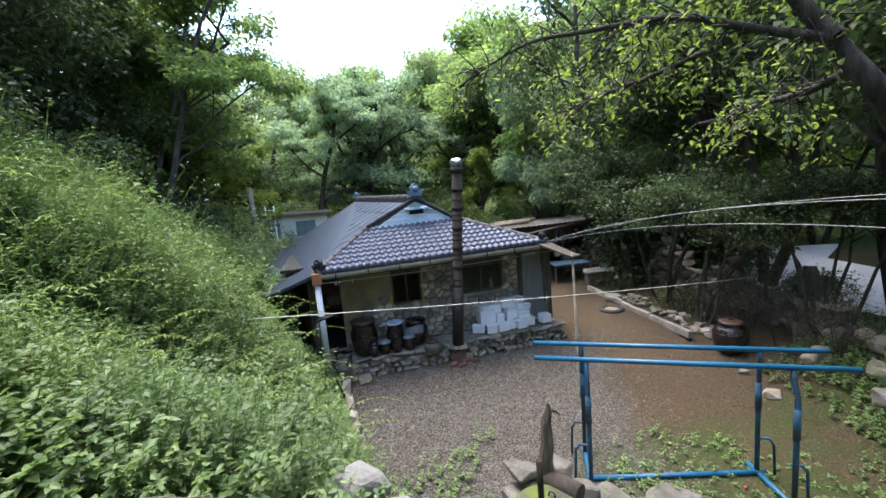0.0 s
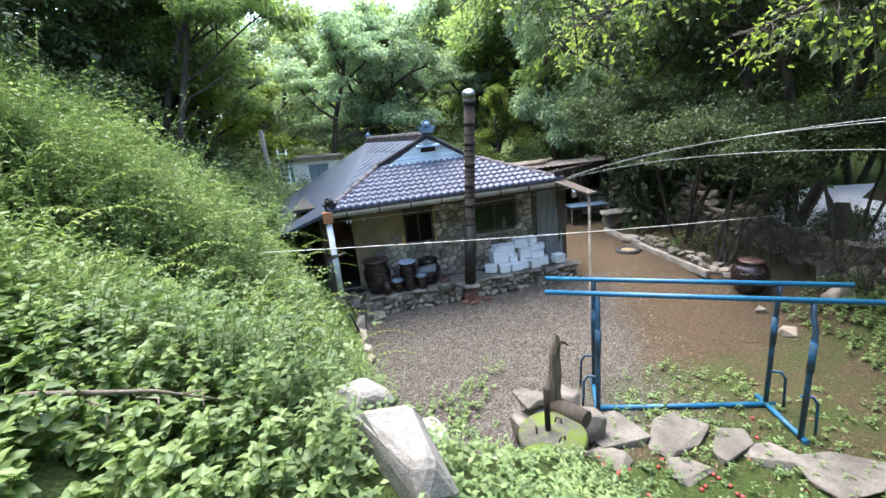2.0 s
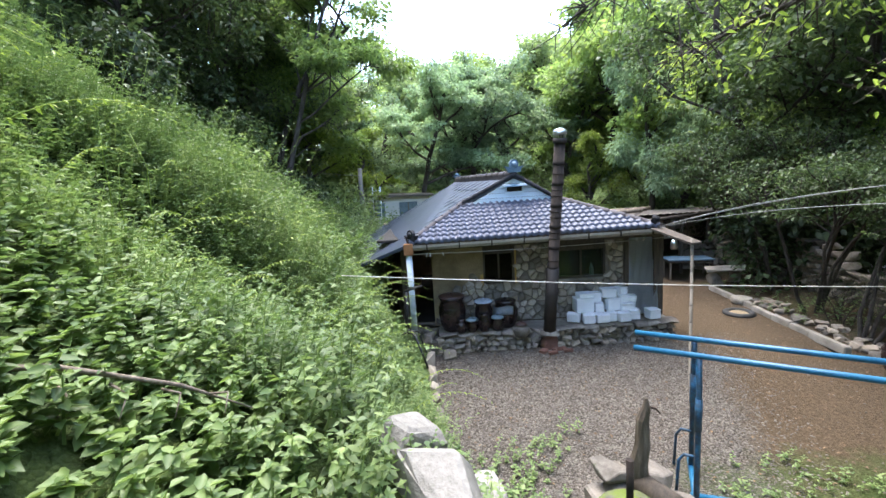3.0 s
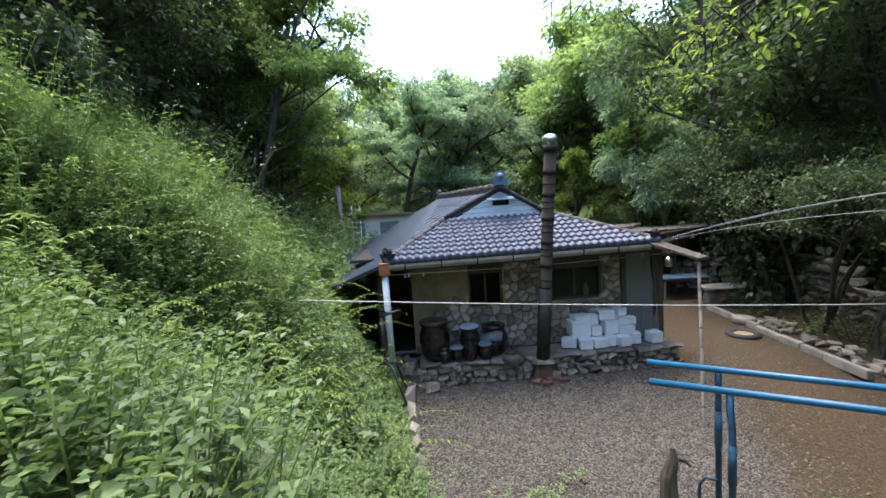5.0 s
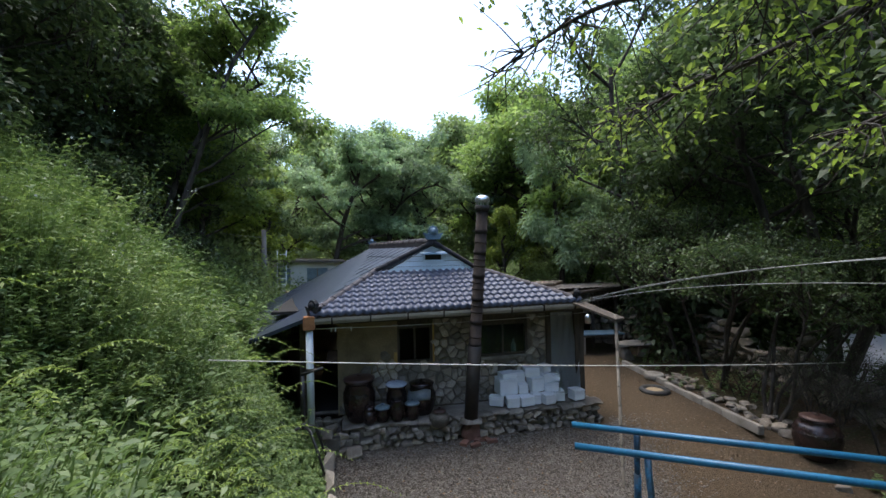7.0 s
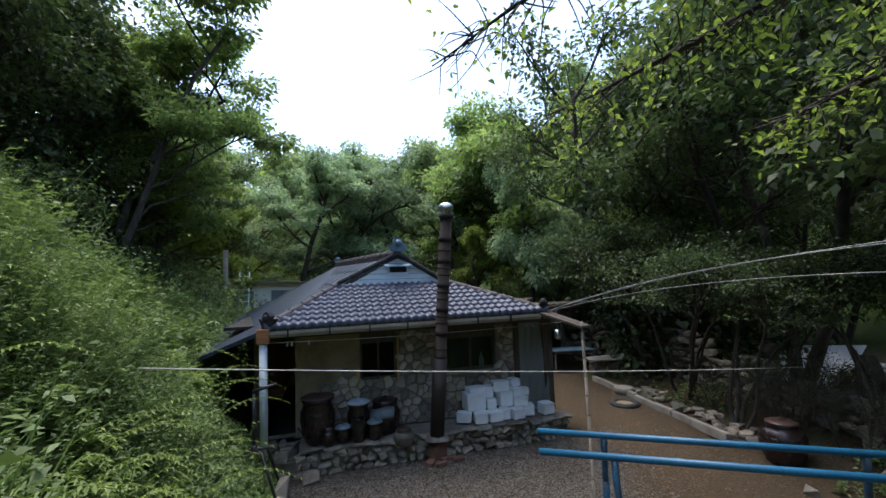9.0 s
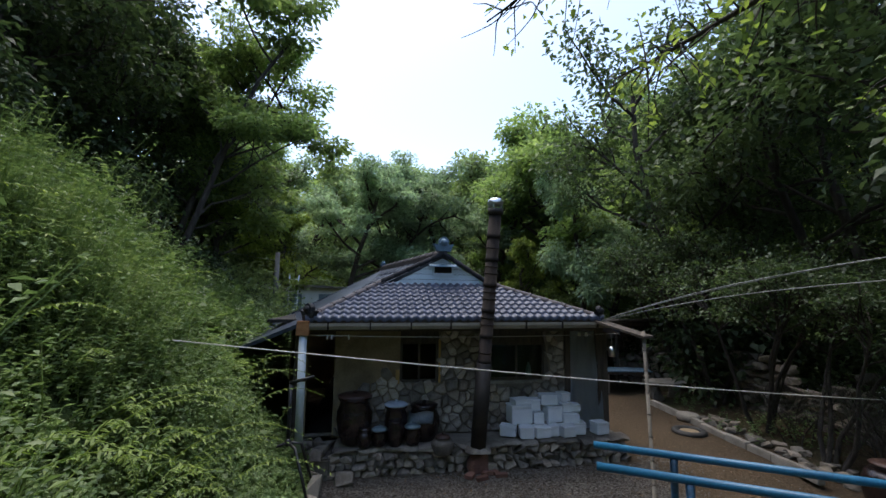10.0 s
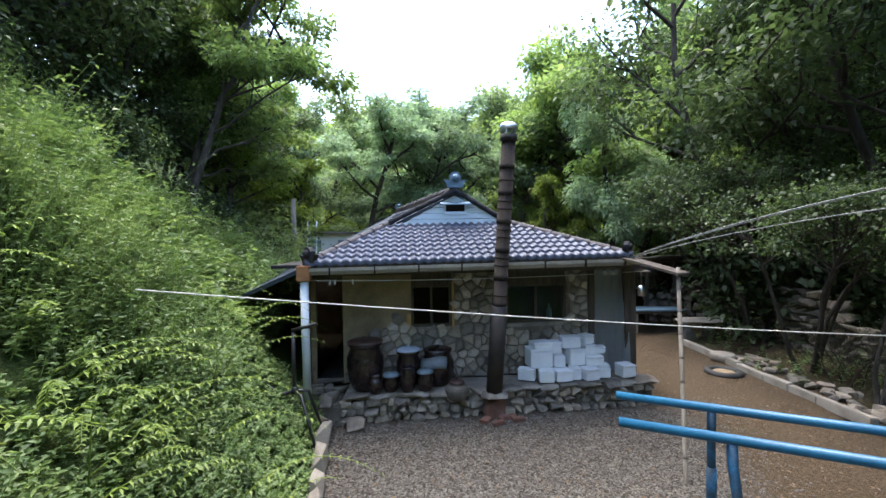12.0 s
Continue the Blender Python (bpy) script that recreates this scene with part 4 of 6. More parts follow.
for i, (x, y, z, w, d, h, a) in enumerate(FOAM):
    b = thing("foam_box", pose(x + 0.3, y, PZ + 0.035 + z, 0, 0, a), "white foam box stacked against the stone wall", "box", "stacked foam boxes")
    part("body", box((-w / 2, -d / 2, 0), (w / 2, d / 2, h - 0.045), 0.012), M_FOAM, b)
    part("lid", box((-w / 2 - 0.006, -d / 2 - 0.006, h - 0.042), (w / 2 + 0.006, d / 2 + 0.006, h), 0.012), M_FOAM, b)

for x in (5.12, 5.27):
    lamp = thing("eave_lamp", pose(x, 0.3, 2.32), "small white bulb hanging under the eave", "lamp", "eave lamps")
    part("socket", lathe([(0.018, 0.06), (0.02, 0.1), (0.008, 0.13)], 10), M_BLACK, lamp, smooth=True)
    part("bulb", lathe([(0.004, -0.03), (0.028, -0.015), (0.034, 0.015), (0.018, 0.06)], 12), M_FOAM, lamp, smooth=True)
    part("cord", tube("cord", [(0, 0, 0.12), (0, 0, 0.22)], 0.004, M_BLACK, 5), M_BLACK, lamp)
for i, x in enumerate((0.35, 0.42, 0.7)):
    solid("clothes_peg", box((-0.012, -0.01, -0.07), (0.012, 0.01, 0.01), 0.003), M_ROPE, "white clothes peg clipped on the rope", "peg", pose(x, 0.01, 2.35, 0, 8 - 7 * i, 0), "clothes pegs")


# ---- yard things ----
def parallel_bars():
    p = thing("parallel_bars", Matrix.Identity(4), "blue painted steel parallel bars on worn legs", "exercise bars")
    b0, b1, f0, f1 = Vector((3.45, -3.13, 1.46)), Vector((6.85, -5.32, 1.46)), Vector((3.17, -3.68, 1.46)), Vector((6.58, -5.85, 1.46))
    for a, b in ((b0, b1), (f0, f1)):
        part("bar", tube("bar", [a, b], 0.037, M_BLUE, 16), M_BLUE, p, "bright blue steel bar")
    feet = []
    for a, b, u in ((b0, b1, 0.187), (f0, f1, 0.187), (b0, b1, 0.8), (f0, f1, 0.825)):
        top = a.lerp(b, u)
        foot = Vector((top.x, top.y, hz(top.x, top.y) - 0.01))
        feet.append(foot)
        out = (f0 - b0).normalized() * (0.12 if a is f0 else -0.02)
        part("leg", tube("leg", [top - Vector((0, 0, 0.03)), top + out * 0.2 - Vector((0, 0, 0.2)), top + out - Vector((0, 0, 0.36)), foot + out + Vector((0, 0, 0.02))], [0.036, 0.036, 0.034, 0.034], M_BLUE_WORN, 12),
             M_BLUE_WORN, p, "worn blue leg with black tape")
        part("sleeve", tube("sleeve", [top + out - Vector((0, 0, 0.52)), top + out - Vector((0, 0, 0.95))], 0.042, M_BLUE_WORN, 12), M_BLUE_WORN, p)
    base = [feet[0] + Vector((0, 0, 0.05)), feet[1] + Vector((0, 0, 0.05)), feet[2] + Vector((0, 0, 0.05)), feet[3] + Vector((0, 0, 0.05))]
    part("base_rail", tube("base_rail", [base[1].lerp(base[3], -0.02), base[1].lerp(base[2], 1.05)], 0.04, M_BLUE, 8), M_BLUE, p, "blue base rail")
    for a, b in ((base[0], base[1]), (base[2], base[3])):
        part("base_rail", tube("base_rail", [a.lerp(b, -0.35), a.lerp(b, 1.35)], 0.04, M_BLUE, 8), M_BLUE, p)
    for foot, s in ((feet[0], -1), (feet[2], 1), (feet[3], 1), (feet[1], -1)):
        d = (b1 - b0).normalized() * s
        z = Vector((0, 0, 1))
        part("brace", tube("brace", [foot + z * 0.62, foot + d * 0.14 + z * 0.62, foot + d * 0.2 + z * 0.52, foot + d * 0.22 + z * 0.04], 0.02, M_BLUE_WORN, 8), M_BLUE_WORN, p)


parallel_bars()


def ring_mesh(name, R0, r, mat, sides=40, tube_sides=12, squash=0.8):
    a = np.linspace(0, 2 * np.pi, sides, endpoint=False)
    b = np.linspace(0, 2 * np.pi, tube_sides, endpoint=False)
    A, B = np.meshgrid(a, b, indexing="ij")
    V = np.stack([(R0 + r * np.cos(B)) * np.cos(A), (R0 + r * np.cos(B)) * np.sin(A), r * squash * np.sin(B)], -1).reshape(-1, 3)
    i, j = np.meshgrid(np.arange(sides), np.arange(tube_sides), indexing="ij")
    i2, j2 = (i + 1) % sides, (j + 1) % tube_sides
    F = np.stack([i * tube_sides + j, i2 * tube_sides + j, i2 * tube_sides + j2, i * tube_sides + j2], -1).reshape(-1, 4)
    return mesh_of(name, V, F, mat, True)


tyre = thing("tyre", pose(8.4, 1.47, 0.0), "old black tyre sunk in the earth path", "tyre")
part("tread", ring_mesh("tread", 0.29, 0.085, M_RUBBER), M_RUBBER, tyre, at=pose(0, 0, 0.02))
part("fill", lathe([(0.26, 0.0), (0.2, 0.045), (0.02, 0.055)]), M_MUD, tyre, "earth and rubble inside the tyre", True)

# umbrella stand, log and stones by the bank
stand = thing("umbrella_stand", pose(2.56, -5.02, -0.02), "mossy round concrete stand with a steel tube", "umbrella stand")
part("base", lathe([(0.38, -0.4), (0.4, -0.02), (0.43, 0.0), (0.435, 0.02), (0.435, 0.1), (0.41, 0.135), (0.05, 0.15)], 36), M_MOSSY, stand, "concrete disc with bright moss", smooth=True)
part("socket", tube("socket", [(-0.04, 0.04, 0.14), (-0.05, 0.03, 0.78)], 0.038, M_PIPE_RUST, 12), M_PIPE_RUST, stand, "rusty steel tube")
for a in (40, 160, 280):
    part("handle", tube("handle", [(0.2 * math.cos(radians(a - 14)), 0.2 * math.sin(radians(a - 14)), 0.13), (0.21 * math.cos(radians(a - 9)), 0.21 * math.sin(radians(a - 9)), 0.2), (0.21 * math.cos(radians(a + 9)), 0.21 * math.sin(radians(a + 9)), 0.2), (0.2 * math.cos(radians(a + 14)), 0.2 * math.sin(radians(a + 14)), 0.13)], 0.011, M_PIPE_RUST, 6), M_PIPE_RUST, stand)
moss = solid("moss_mound", lathe([(0.36, 0), (0.33, 0.06), (0.2, 0.13), (0.03, 0.16)], 18), M_MOSS, "bright green moss mound beside the stand", "moss", pose(2.16, -5.42, hz(2.16, -5.42) - 0.1, 14, -6, 20) @ Matrix.Diagonal((1.1, 0.8, 0.8, 1)), smooth=True)
log = thing("tree_stump", pose(2.86, -4.52, 0.06), "split weathered log standing upright", "log")
V, F, C = tube_arrays([(0, 0, 0), (-0.02, 0.01, 0.3), (0.03, 0, 0.55), (0.02, 0.02, 0.85), (0.07, 0.01, 1.02), (0.06, 0.01, 1.12)], [0.11, 0.1, 0.09, 0.075, 0.045, 0.015], 9)
V[:, :2] *= (1 + 0.1 * np.sin(V[:, 2:3] * 9 + V[:, :1] * 60))
bm = bmesh.new()
vs = [bm.verts.new(v) for v in V]
for f in list(F) + list(C):
    bm.faces.new([vs[i] for i in f])
part("trunk", bm, M_STUMP, log)
part("spike", tube("spike", [(0.05, 0, 1.03), (0.16, -0.03, 1.0), (0.21, -0.03, 0.94)], [0.018, 0.014, 0.008], M_PIPE_RUST, 6), M_PIPE_RUST, log)
log2 = solid("cut_log", tube("cut_log", [(0, -0.26, 0.13), (0, 0.26, 0.14)], 0.125, M_WOOD_DARK, 14), M_WOOD_DARK, "dark sawn log lying by the stand", "log", pose(2.96, -4.74, -0.02, 0, 0, 28))
STONES = [(2.62, -4.36, 0.7, 0.55, 0.56, 0, 0), (2.62, -4.38, 0.6, 0.46, 0.18, 0.5, 1), (2.6, -4.34, 0.52, 0.42, 0.2, 0.64, 0), (2.95, -4.5, 0.66, 0.52, 0.6, 0, 0), (3.16, -4.34, 0.62, 0.46, 0.56, 0, 1), (3.14, -4.32, 0.5, 0.4, 0.24, 0.5, 0),
          (3.36, -4.56, 0.46, 0.42, 0.52, 0, 0)]
for i, (x, y, w, d, h, z, k) in enumerate(STONES):
    solid("stone", rock((w, d, h), 500 + i), M_STONE_GREY if k else M_SLAB, "flat grey-brown stone piled round the log", "stone", pose(x, y, hz(x, y) + z - 0.02, 0, 0, i * 47), "stones by the log")
big = solid("boulder", rock((0.5, 0.66, 0.6), 915), M_ROCK, "large pale angular boulder beside the path", "rock", pose(0.56, -7.12, hz(0.56, -7.2) - 0.18, 26, -6, 12))
solid("boulder", rock((0.5, 0.42, 0.46), 36), M_ROCK, "pale broken rock half buried in weeds", "rock", pose(0.3, -6.7, hz(0.3, -6.7) - 0.2, 14, 16, 70))
solid("boulder", rock((0.36, 0.36, 0.42), 32), M_ROCK, "pale broken rock half buried in weeds", "rock", pose(0.78, -6.1, hz(0.78, -6.1) - 0.06, 0, 10, 10))
solid("boulder", rock((0.6, 0.5, 0.3), 33), M_STONE, "pale flat rock beside the stand", "rock", pose(1.75, -4.75, hz(1.75, -4.75) - 0.1, 0, 4, 30))
SLABS = [(3.75, -4.6, 0.72, 0.62, 0.16), (4.42, -5.0, 0.85, 0.62, 0.16), (4.98, -5.42, 0.6, 0.5, 0.15), (5.3, -5.78, 0.55, 0.5, 0.12), (3.3, -5.1, 0.5, 0.45, 0.1), (4.2, -5.6, 0.5, 0.42, 0.09), (5.95, -6.15, 1.1, 0.7, 0.14), (1.7, -5.15, 0.45, 0.35, 0.12), (6.9, -6.7, 1.0, 0.7, 0.12)]
for i, (x, y, w, d, h) in enumerate(SLABS):
    solid("stone_slab", rock((w * 1.15, d * 1.15, h), 620 + i), M_SLAB, "flat paving stone set in the soil", "paving stone", pose(x, y, hz(x, y) - 0.02, 0, 0, i * 31), "paving stones")
for i in range(46):
    x, y = R.uniform(2.9, 5.8), R.uniform(-6.8, -5.0)
    solid("fruit", lathe([(0.004, 0), (0.022, 0.008), (0.028, 0.024), (0.02, 0.042), (0.004, 0.046)], 9), M_FRUIT, "small red fallen fruit on the soil", "fruit", pose(x, y, hz(x, y) - 0.004, R.uniform(-20, 20)), "fallen fruit", smooth=True)

# edging stones of the drain
edging = thing("edging", Matrix.Identity(4), "rough stone edging at the foot of the bank", "kerb", kind="structure")
q = random.Random(8)
y = 0.0
while y > -4.6:
    ln = q.uniform(0.25, 0.55)
    x = 0.2 - 0.081 * (y - ln / 2 + 0.28)
    part("stone", rock((0.24, ln * 1.05, 0.34), int(-y * 100) + 40), M_CONCRETE if q.random() < 0.6 else M_STONE_GREY, edging, at=pose(x + 0.05, y - ln / 2, hz(x + 0.25, y) - 0.06, 0, 0, q.uniform(-8, 8)))
    y -= ln
solid("stone", rock((0.34, 0.26, 0.2), 77), M_STONE_GREY, "blue-grey stone with a white vein", "stone", pose(0.72, -0.15, -0.02))

# kerb by the planting bed
kerb = thing("kerb", Matrix.Identity(4), "weathered concrete kerb between path and planting bed", "kerb", kind="structure")
pts = [Vector((9.28, 3.95, 0)), Vector((9.0, 1.75, 0)), Vector((8.86, 0.9, 0)), Vector((8.74, -0.3, 0)), Vector((8.62, -1.25, 0))]
for a, b in zip(pts, pts[1:]):
    n = max(1, round((b - a).length / 0.75))
    for i in range(n):
        p, r2 = a.lerp(b, i / n), a.lerp(b, (i + 1) / n)
        ln = (r2 - p).length
        part("kerb_stone", box((-0.07, -ln / 2 + 0.006, -0.05), (0.07, ln / 2 - 0.006, 0.13 + q.uniform(-0.015, 0.015)), 0.015), M_CONCRETE, kerb,
             at=pose(*((p + r2) / 2), 0, q.uniform(-3, 3), math.degrees(math.atan2(-(r2 - p).x, (r2 - p).y)) + q.uniform(-2, 2)))
solid("millstone", lathe([(0.24, 0), (0.26, 0.02), (0.26, 0.14), (0.23, 0.16), (0.05, 0.165)]), M_CONCRETE, "round mossy stone by the kerb", "stone", pose(9.1, 2.35, 0.02), smooth=True)
for i in range(60):
    x, y = 9.05 + abs(q.gauss(0, 0.3)) + 0.1, q.uniform(-1.6, 2.3)
    x += 0.1 * y
    s = q.uniform(0.1, 0.26)
    solid("stone", rock((s * 1.3, s, s * 0.7), 700 + i), M_STONE if i % 2 else M_STONE_GREY, "fieldstone in the row behind the kerb", "stone", pose(x, y, hz(x, y) - 0.02, q.uniform(-10, 10), 0, q.uniform(0, 360)), "fieldstones behind the kerb")
# large jar in the bed
onggi(9.0, -2.0, hz(9.0, -2.0) - 0.02, 0.37, 0.72, "large brown jar with a red-brown lid in the bed", M_ONGGI, M_ONGGI_RED, 0.56, "")


# dry stone wall behind the bed
def dry_wall(name, a, b, h, seed, label):
    w = thing(name, Matrix.Identity(4), label, "stone wall", kind="structure")
    q = random.Random(seed)
    a, b = Vector(a), Vector(b)
    ln = (b - a).length
    rz = math.degrees(math.atan2((b - a).y, (b - a).x))
    z = -0.05
    while z < h:
        rh = q.uniform(0.16, 0.28)
        s = 0.0
        while s < ln:
            wd = q.uniform(0.22, 0.5)
            top = h * (0.8 + 0.25 * math.sin(s * 1.7 + seed))
            if z < top:
                p = a.lerp(b, (s + wd / 2) / ln)
                part("stone", rock((wd * 1.08, 0.42, rh * 1.12), int(s * 100) + int(z * 1000) + seed), M_STONE if q.random() < 0.4 else M_STONE_GREY, w,
                     at=pose(p.x + q.uniform(-0.05, 0.05), p.y + q.uniform(-0.05, 0.05), hz(p.x, p.y) + z, 0, 0, rz + q.uniform(-10, 10)))
            s += wd
        z += rh
    return w


dry_wall("stone_wall_east", (11.15, -0.5, 0), (11.55, 3.9, 0), 1.4, 3, "tumbledown dry stone wall behind the bed")
dry_wall("stone_wall_north", (10.0, 7.0, 0), (12.2, 4.4, 0), 1.3, 5, "dark dry stone wall by the shed")
dry_wall("stone_wall_south", (10.4, -4.8, 0), (11.1, -0.7, 0), 0.72, 9, "low dry stone wall beyond the jar")

# stone table, seats, ping-pong table
st = thing("stone_table", pose(9.95, 4.25, hz(9.95, 4.25)), "thick stone slab table on a stump", "table")
part("tabletop", rock((1.5, 0.75, 0.13), 801), M_CONCRETE, st, at=pose(0, 0, 0.43, 0, 0, 0))
part("pedestal", rock((0.5, 0.45, 0.46), 803), M_STONE_GREY, st, at=pose(-0.3, 0, -0.02))
part("pedestal", rock((0.35, 0.35, 0.46), 804), M_STONE_GREY, st, at=pose(0.35, 0.05, -0.02))
solid("stone", rock((0.4, 0.3, 0.26), 809), M_ROCK, "pale stone seat by the house corner", "stone", pose(7.2, 3.6, -0.02))
pp = thing("work_table", pose(9.5, 5.6, hz(9.5, 5.6), 0, 0, -10), "blue-topped work table by the shed", "table")
part("tabletop", box((-0.75, -0.4, 0.68), (0.75, 0.4, 0.72), 0.008), M_BLUE_TOP, pp, "faded blue top")
part("apron", box((-0.7, -0.36, 0.6), (0.7, 0.36, 0.678)), M_WOOD_DARK, pp)
for x in (-0.68, 0.68):
    for y in (-0.34, 0.34):
        part("leg", box((x - 0.025, y - 0.025, 0), (x + 0.025, y + 0.025, 0.6), 0.004), M_WOOD, pp)
lamp = thing("hanging_pot", pose(8.2, 4.2, 0), "grey metal pot hanging from the shed beam", "pot")
part("pot", lathe([(0.08, 0), (0.11, 0.03), (0.1, 0.24), (0.05, 0.3)], 16), M_STEEL, lamp, smooth=True, at=pose(0, 0, 1.35))
part("cord", tube("cord", [(0, 0, 1.64), (0, 0, 2.35)], 0.008, M_WIRE, 5), M_WIRE, lamp)
beam = solid("beam", tube("beam", [(5.9, 3.2, 2.36), (10.4, 5.2, 2.4)], 0.05, M_WOOD_DARK, 8), M_WOOD_DARK, "dark round beam between house and shed", "beam")


# ---- shed ----
def shed():
    s = thing("shed", Matrix.Identity(4), "open shed with a low rusted corrugated roof", "shed")
    x0, x1, y0, y1 = 5.6, 12.7, 6.2, 9.6
    z0, z1 = 2.34, 2.2
    g = hz(9, 8)
    bm = bmesh.new()
    n = 90
    rows = []
    for yy, zz in ((y0 - 0.2, z0), (y1 + 0.2, z1)):
        rows.append([(x0 + (x1 + (2.0 if yy > 8 else 0.0) - x0) * i / n, yy, zz + 0.02 * math.sin(i * 2.1)) for i in range(n + 1)])
    top = [[bm.verts.new(p) for p in r] for r in rows]
    low = [[bm.verts.new((p[0], p[1], p[2] - 0.02)) for p in r] for r in rows]
    for i in range(n):
        bm.faces.new((top[0][i], top[0][i + 1], top[1][i + 1], top[1][i]))
        bm.faces.new((low[0][i + 1], low[0][i], low[1][i], low[1][i + 1]))
        bm.faces.new((low[0][i], low[0][i + 1], top[0][i + 1], top[0][i]))
    part("roof", bm, M_SHED_ROOF, s, "rusted corrugated roof")
    part("beam", box((x0, y0, 2.12), (x1, y0 + 0.1, 2.24), 0.006), M_WOOD_DARK, s)
    for i in range(8):
        x = x0 + 0.1 + (x1 - x0 - 0.2) * i / 7
        part("post", box((x - 0.05, y0 + 0.005, hz(x, y0) - 0.05), (x + 0.05, y0 + 0.095, 2.12), 0.006), M_WOOD_DARK, s)
    for i in range(7):
        x = 10.4 + 0.58 * i
        part("panel", box((x, y1 - 0.3, 0.9), (x + 0.54, y1 - 0.26, 1.85), 0.004), M_WALL_WHITE, s, "pale wall panel")
    part("back_wall", box((x0, y1 - 0.25, hz(9, 9) - 0.1), (x1 + 1.8, y1 - 0.15, 2.12)), M_WOOD_DARK, s)
    for i in range(5):
        part("brace", tube("brace", [(9.0 + 0.8 * i, y0 + 0.15, 2.1), (9.3 + 0.8 * i, y0 + 0.4, 1.4)], 0.025, M_WOOD_DARK, 6), M_WOOD_DARK, s)
    for i in range(3):
        part("roof_timber", tube("roof_timber", [(6.2 + 0.5 * i, y0 + 0.4 + 0.5 * i, 2.44), (8.4 + 0.4 * i, y0 + 0.5 + 0.5 * i, 2.45)], 0.07, M_WOOD, 8), M_WOOD, s)


shed()


def outbuilding():
    b = thing("outbuilding", pose(-1.75, 13.0, hz(-1.75, 13) - 0.3, 0, 0, 4), "cream panel outbuilding with a low grey roof", "building")
    h = 3.75 - (hz(-1.75, 13) - 0.3)
    part("wall", box((-2.0, 0, 0), (2.0, 3.2, h - 0.3)), M_WALL_WHITE, b)
    part("roof", slab([(-2.25, -0.35, h - 0.12), (2.25, -0.35, h - 0.26), (2.25, 3.5, h - 0.2), (-2.25, 3.5, h - 0.02)], 0.1), M_SHED_ROOF, b)
    for x in (-1.25, 0.45):
        w = part("window", box((x, -0.03, h - 1.35), (x + 0.95, -0.004, h - 0.6), 0.004), M_GLAZE_BLUE, b, "pale blue window")
        part("frame", box((x + 0.45, -0.05, h - 1.35), (x + 0.5, -0.032, h - 0.6), 0.003), M_WOOD, w)
    # flat panel in the near-black interior colour stands for the doorway
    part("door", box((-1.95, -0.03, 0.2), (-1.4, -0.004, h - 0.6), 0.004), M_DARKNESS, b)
    lad = thing("ladder", pose(-2.4, 12.3, hz(-2.4, 12.3) - 0.2, -8, 0, 0), "pale metal ladder leaning on the outbuilding", "ladder")
    top = 3.75 - hz(-2.4, 12.3) + 0.5
    for x in (-0.2, 0.2):
        part("rail", box((x - 0.02, -0.02, 0), (x + 0.02, 0.02, top)), M_STEEL, lad)
    for i in range(int(top / 0.28)):
        part("rung", box((-0.18, -0.012, 0.2 + 0.28 * i), (0.18, 0.012, 0.225 + 0.28 * i)), M_STEEL, lad)


outbuilding()
up = thing("utility_pole", pose(-3.05, 12.0, hz(-3.05, 12) - 0.2), "grey concrete utility pole", "pole")
part("shaft", tube("shaft", [(0, 0, 0), (0.03, 0, 5.15 - hz(-3.05, 12))], [0.13, 0.1], M_POLE, 14), M_POLE, up)

# ---- bamboo pole, clothes lines, wires ----
pole = thing("bamboo_pole", Matrix.Identity(4), "grey bamboo pole propping the plank awning", "pole")
pa, pb = Vector((5.1, -1.82, hz(5.1, -1.82) - 0.03)), Vector((5.5, -1.14, 2.5))
k = 9
for i in range(k):
    a, b = pa.lerp(pb, i / k), pa.lerp(pb, (i + 1) / k)
    part("segment", tube("segment", [a, a.lerp(b, 0.04), a.lerp(b, 0.08), b], [0.033, 0.034, 0.028, 0.029], M_BAMBOO, 10), M_BAMBOO, pole)


def line(a, b, sag, r, mat, label, name="clothes_line", category="line"):
    a, b = Vector(a), Vector(b)
    pts = [a.lerp(b, i / 16) - Vector((0, 0, sag * 4 * (i / 16) * (1 - i / 16))) for i in range(17)]
    solid(name, tube(name, pts, r, mat, 6), mat, label, category)


line((-0.85, -2.94, 2.56), (10.3, -1.6, 1.35), 0.06, 0.0065, M_ROPE, "white clothes line strung across the yard")
line((-0.02, 0.0, 2.36), (5.9, 0.2, 2.36), 0.05, 0.006, M_ROPE, "thin rope under the eave", "rope")
line((5.4, -0.05, 2.6), (6.85, -7.1, 3.2), -0.3, 0.0065, M_WIRE, "grey overhead cable strung from the eave corner", "cable", "cable")
line((5.4, -0.05, 2.62), (6.85, -7.15, 3.6), -0.3, 0.0065, M_WIRE, "grey overhead cable strung from the eave corner", "cable", "cable")
line((5.4, -0.05, 2.62), (6.85, -7.1, 3.7), -0.24, 0.006, M_WIRE, "grey overhead cable strung from the eave corner", "cable", "cable")
line((-3.05, 11.9, 4.6), (-10, 9.0, 6.0), 0.2, 0.008, M_WIRE, "grey overhead cable strung from the eave corner", "cable", "cable")

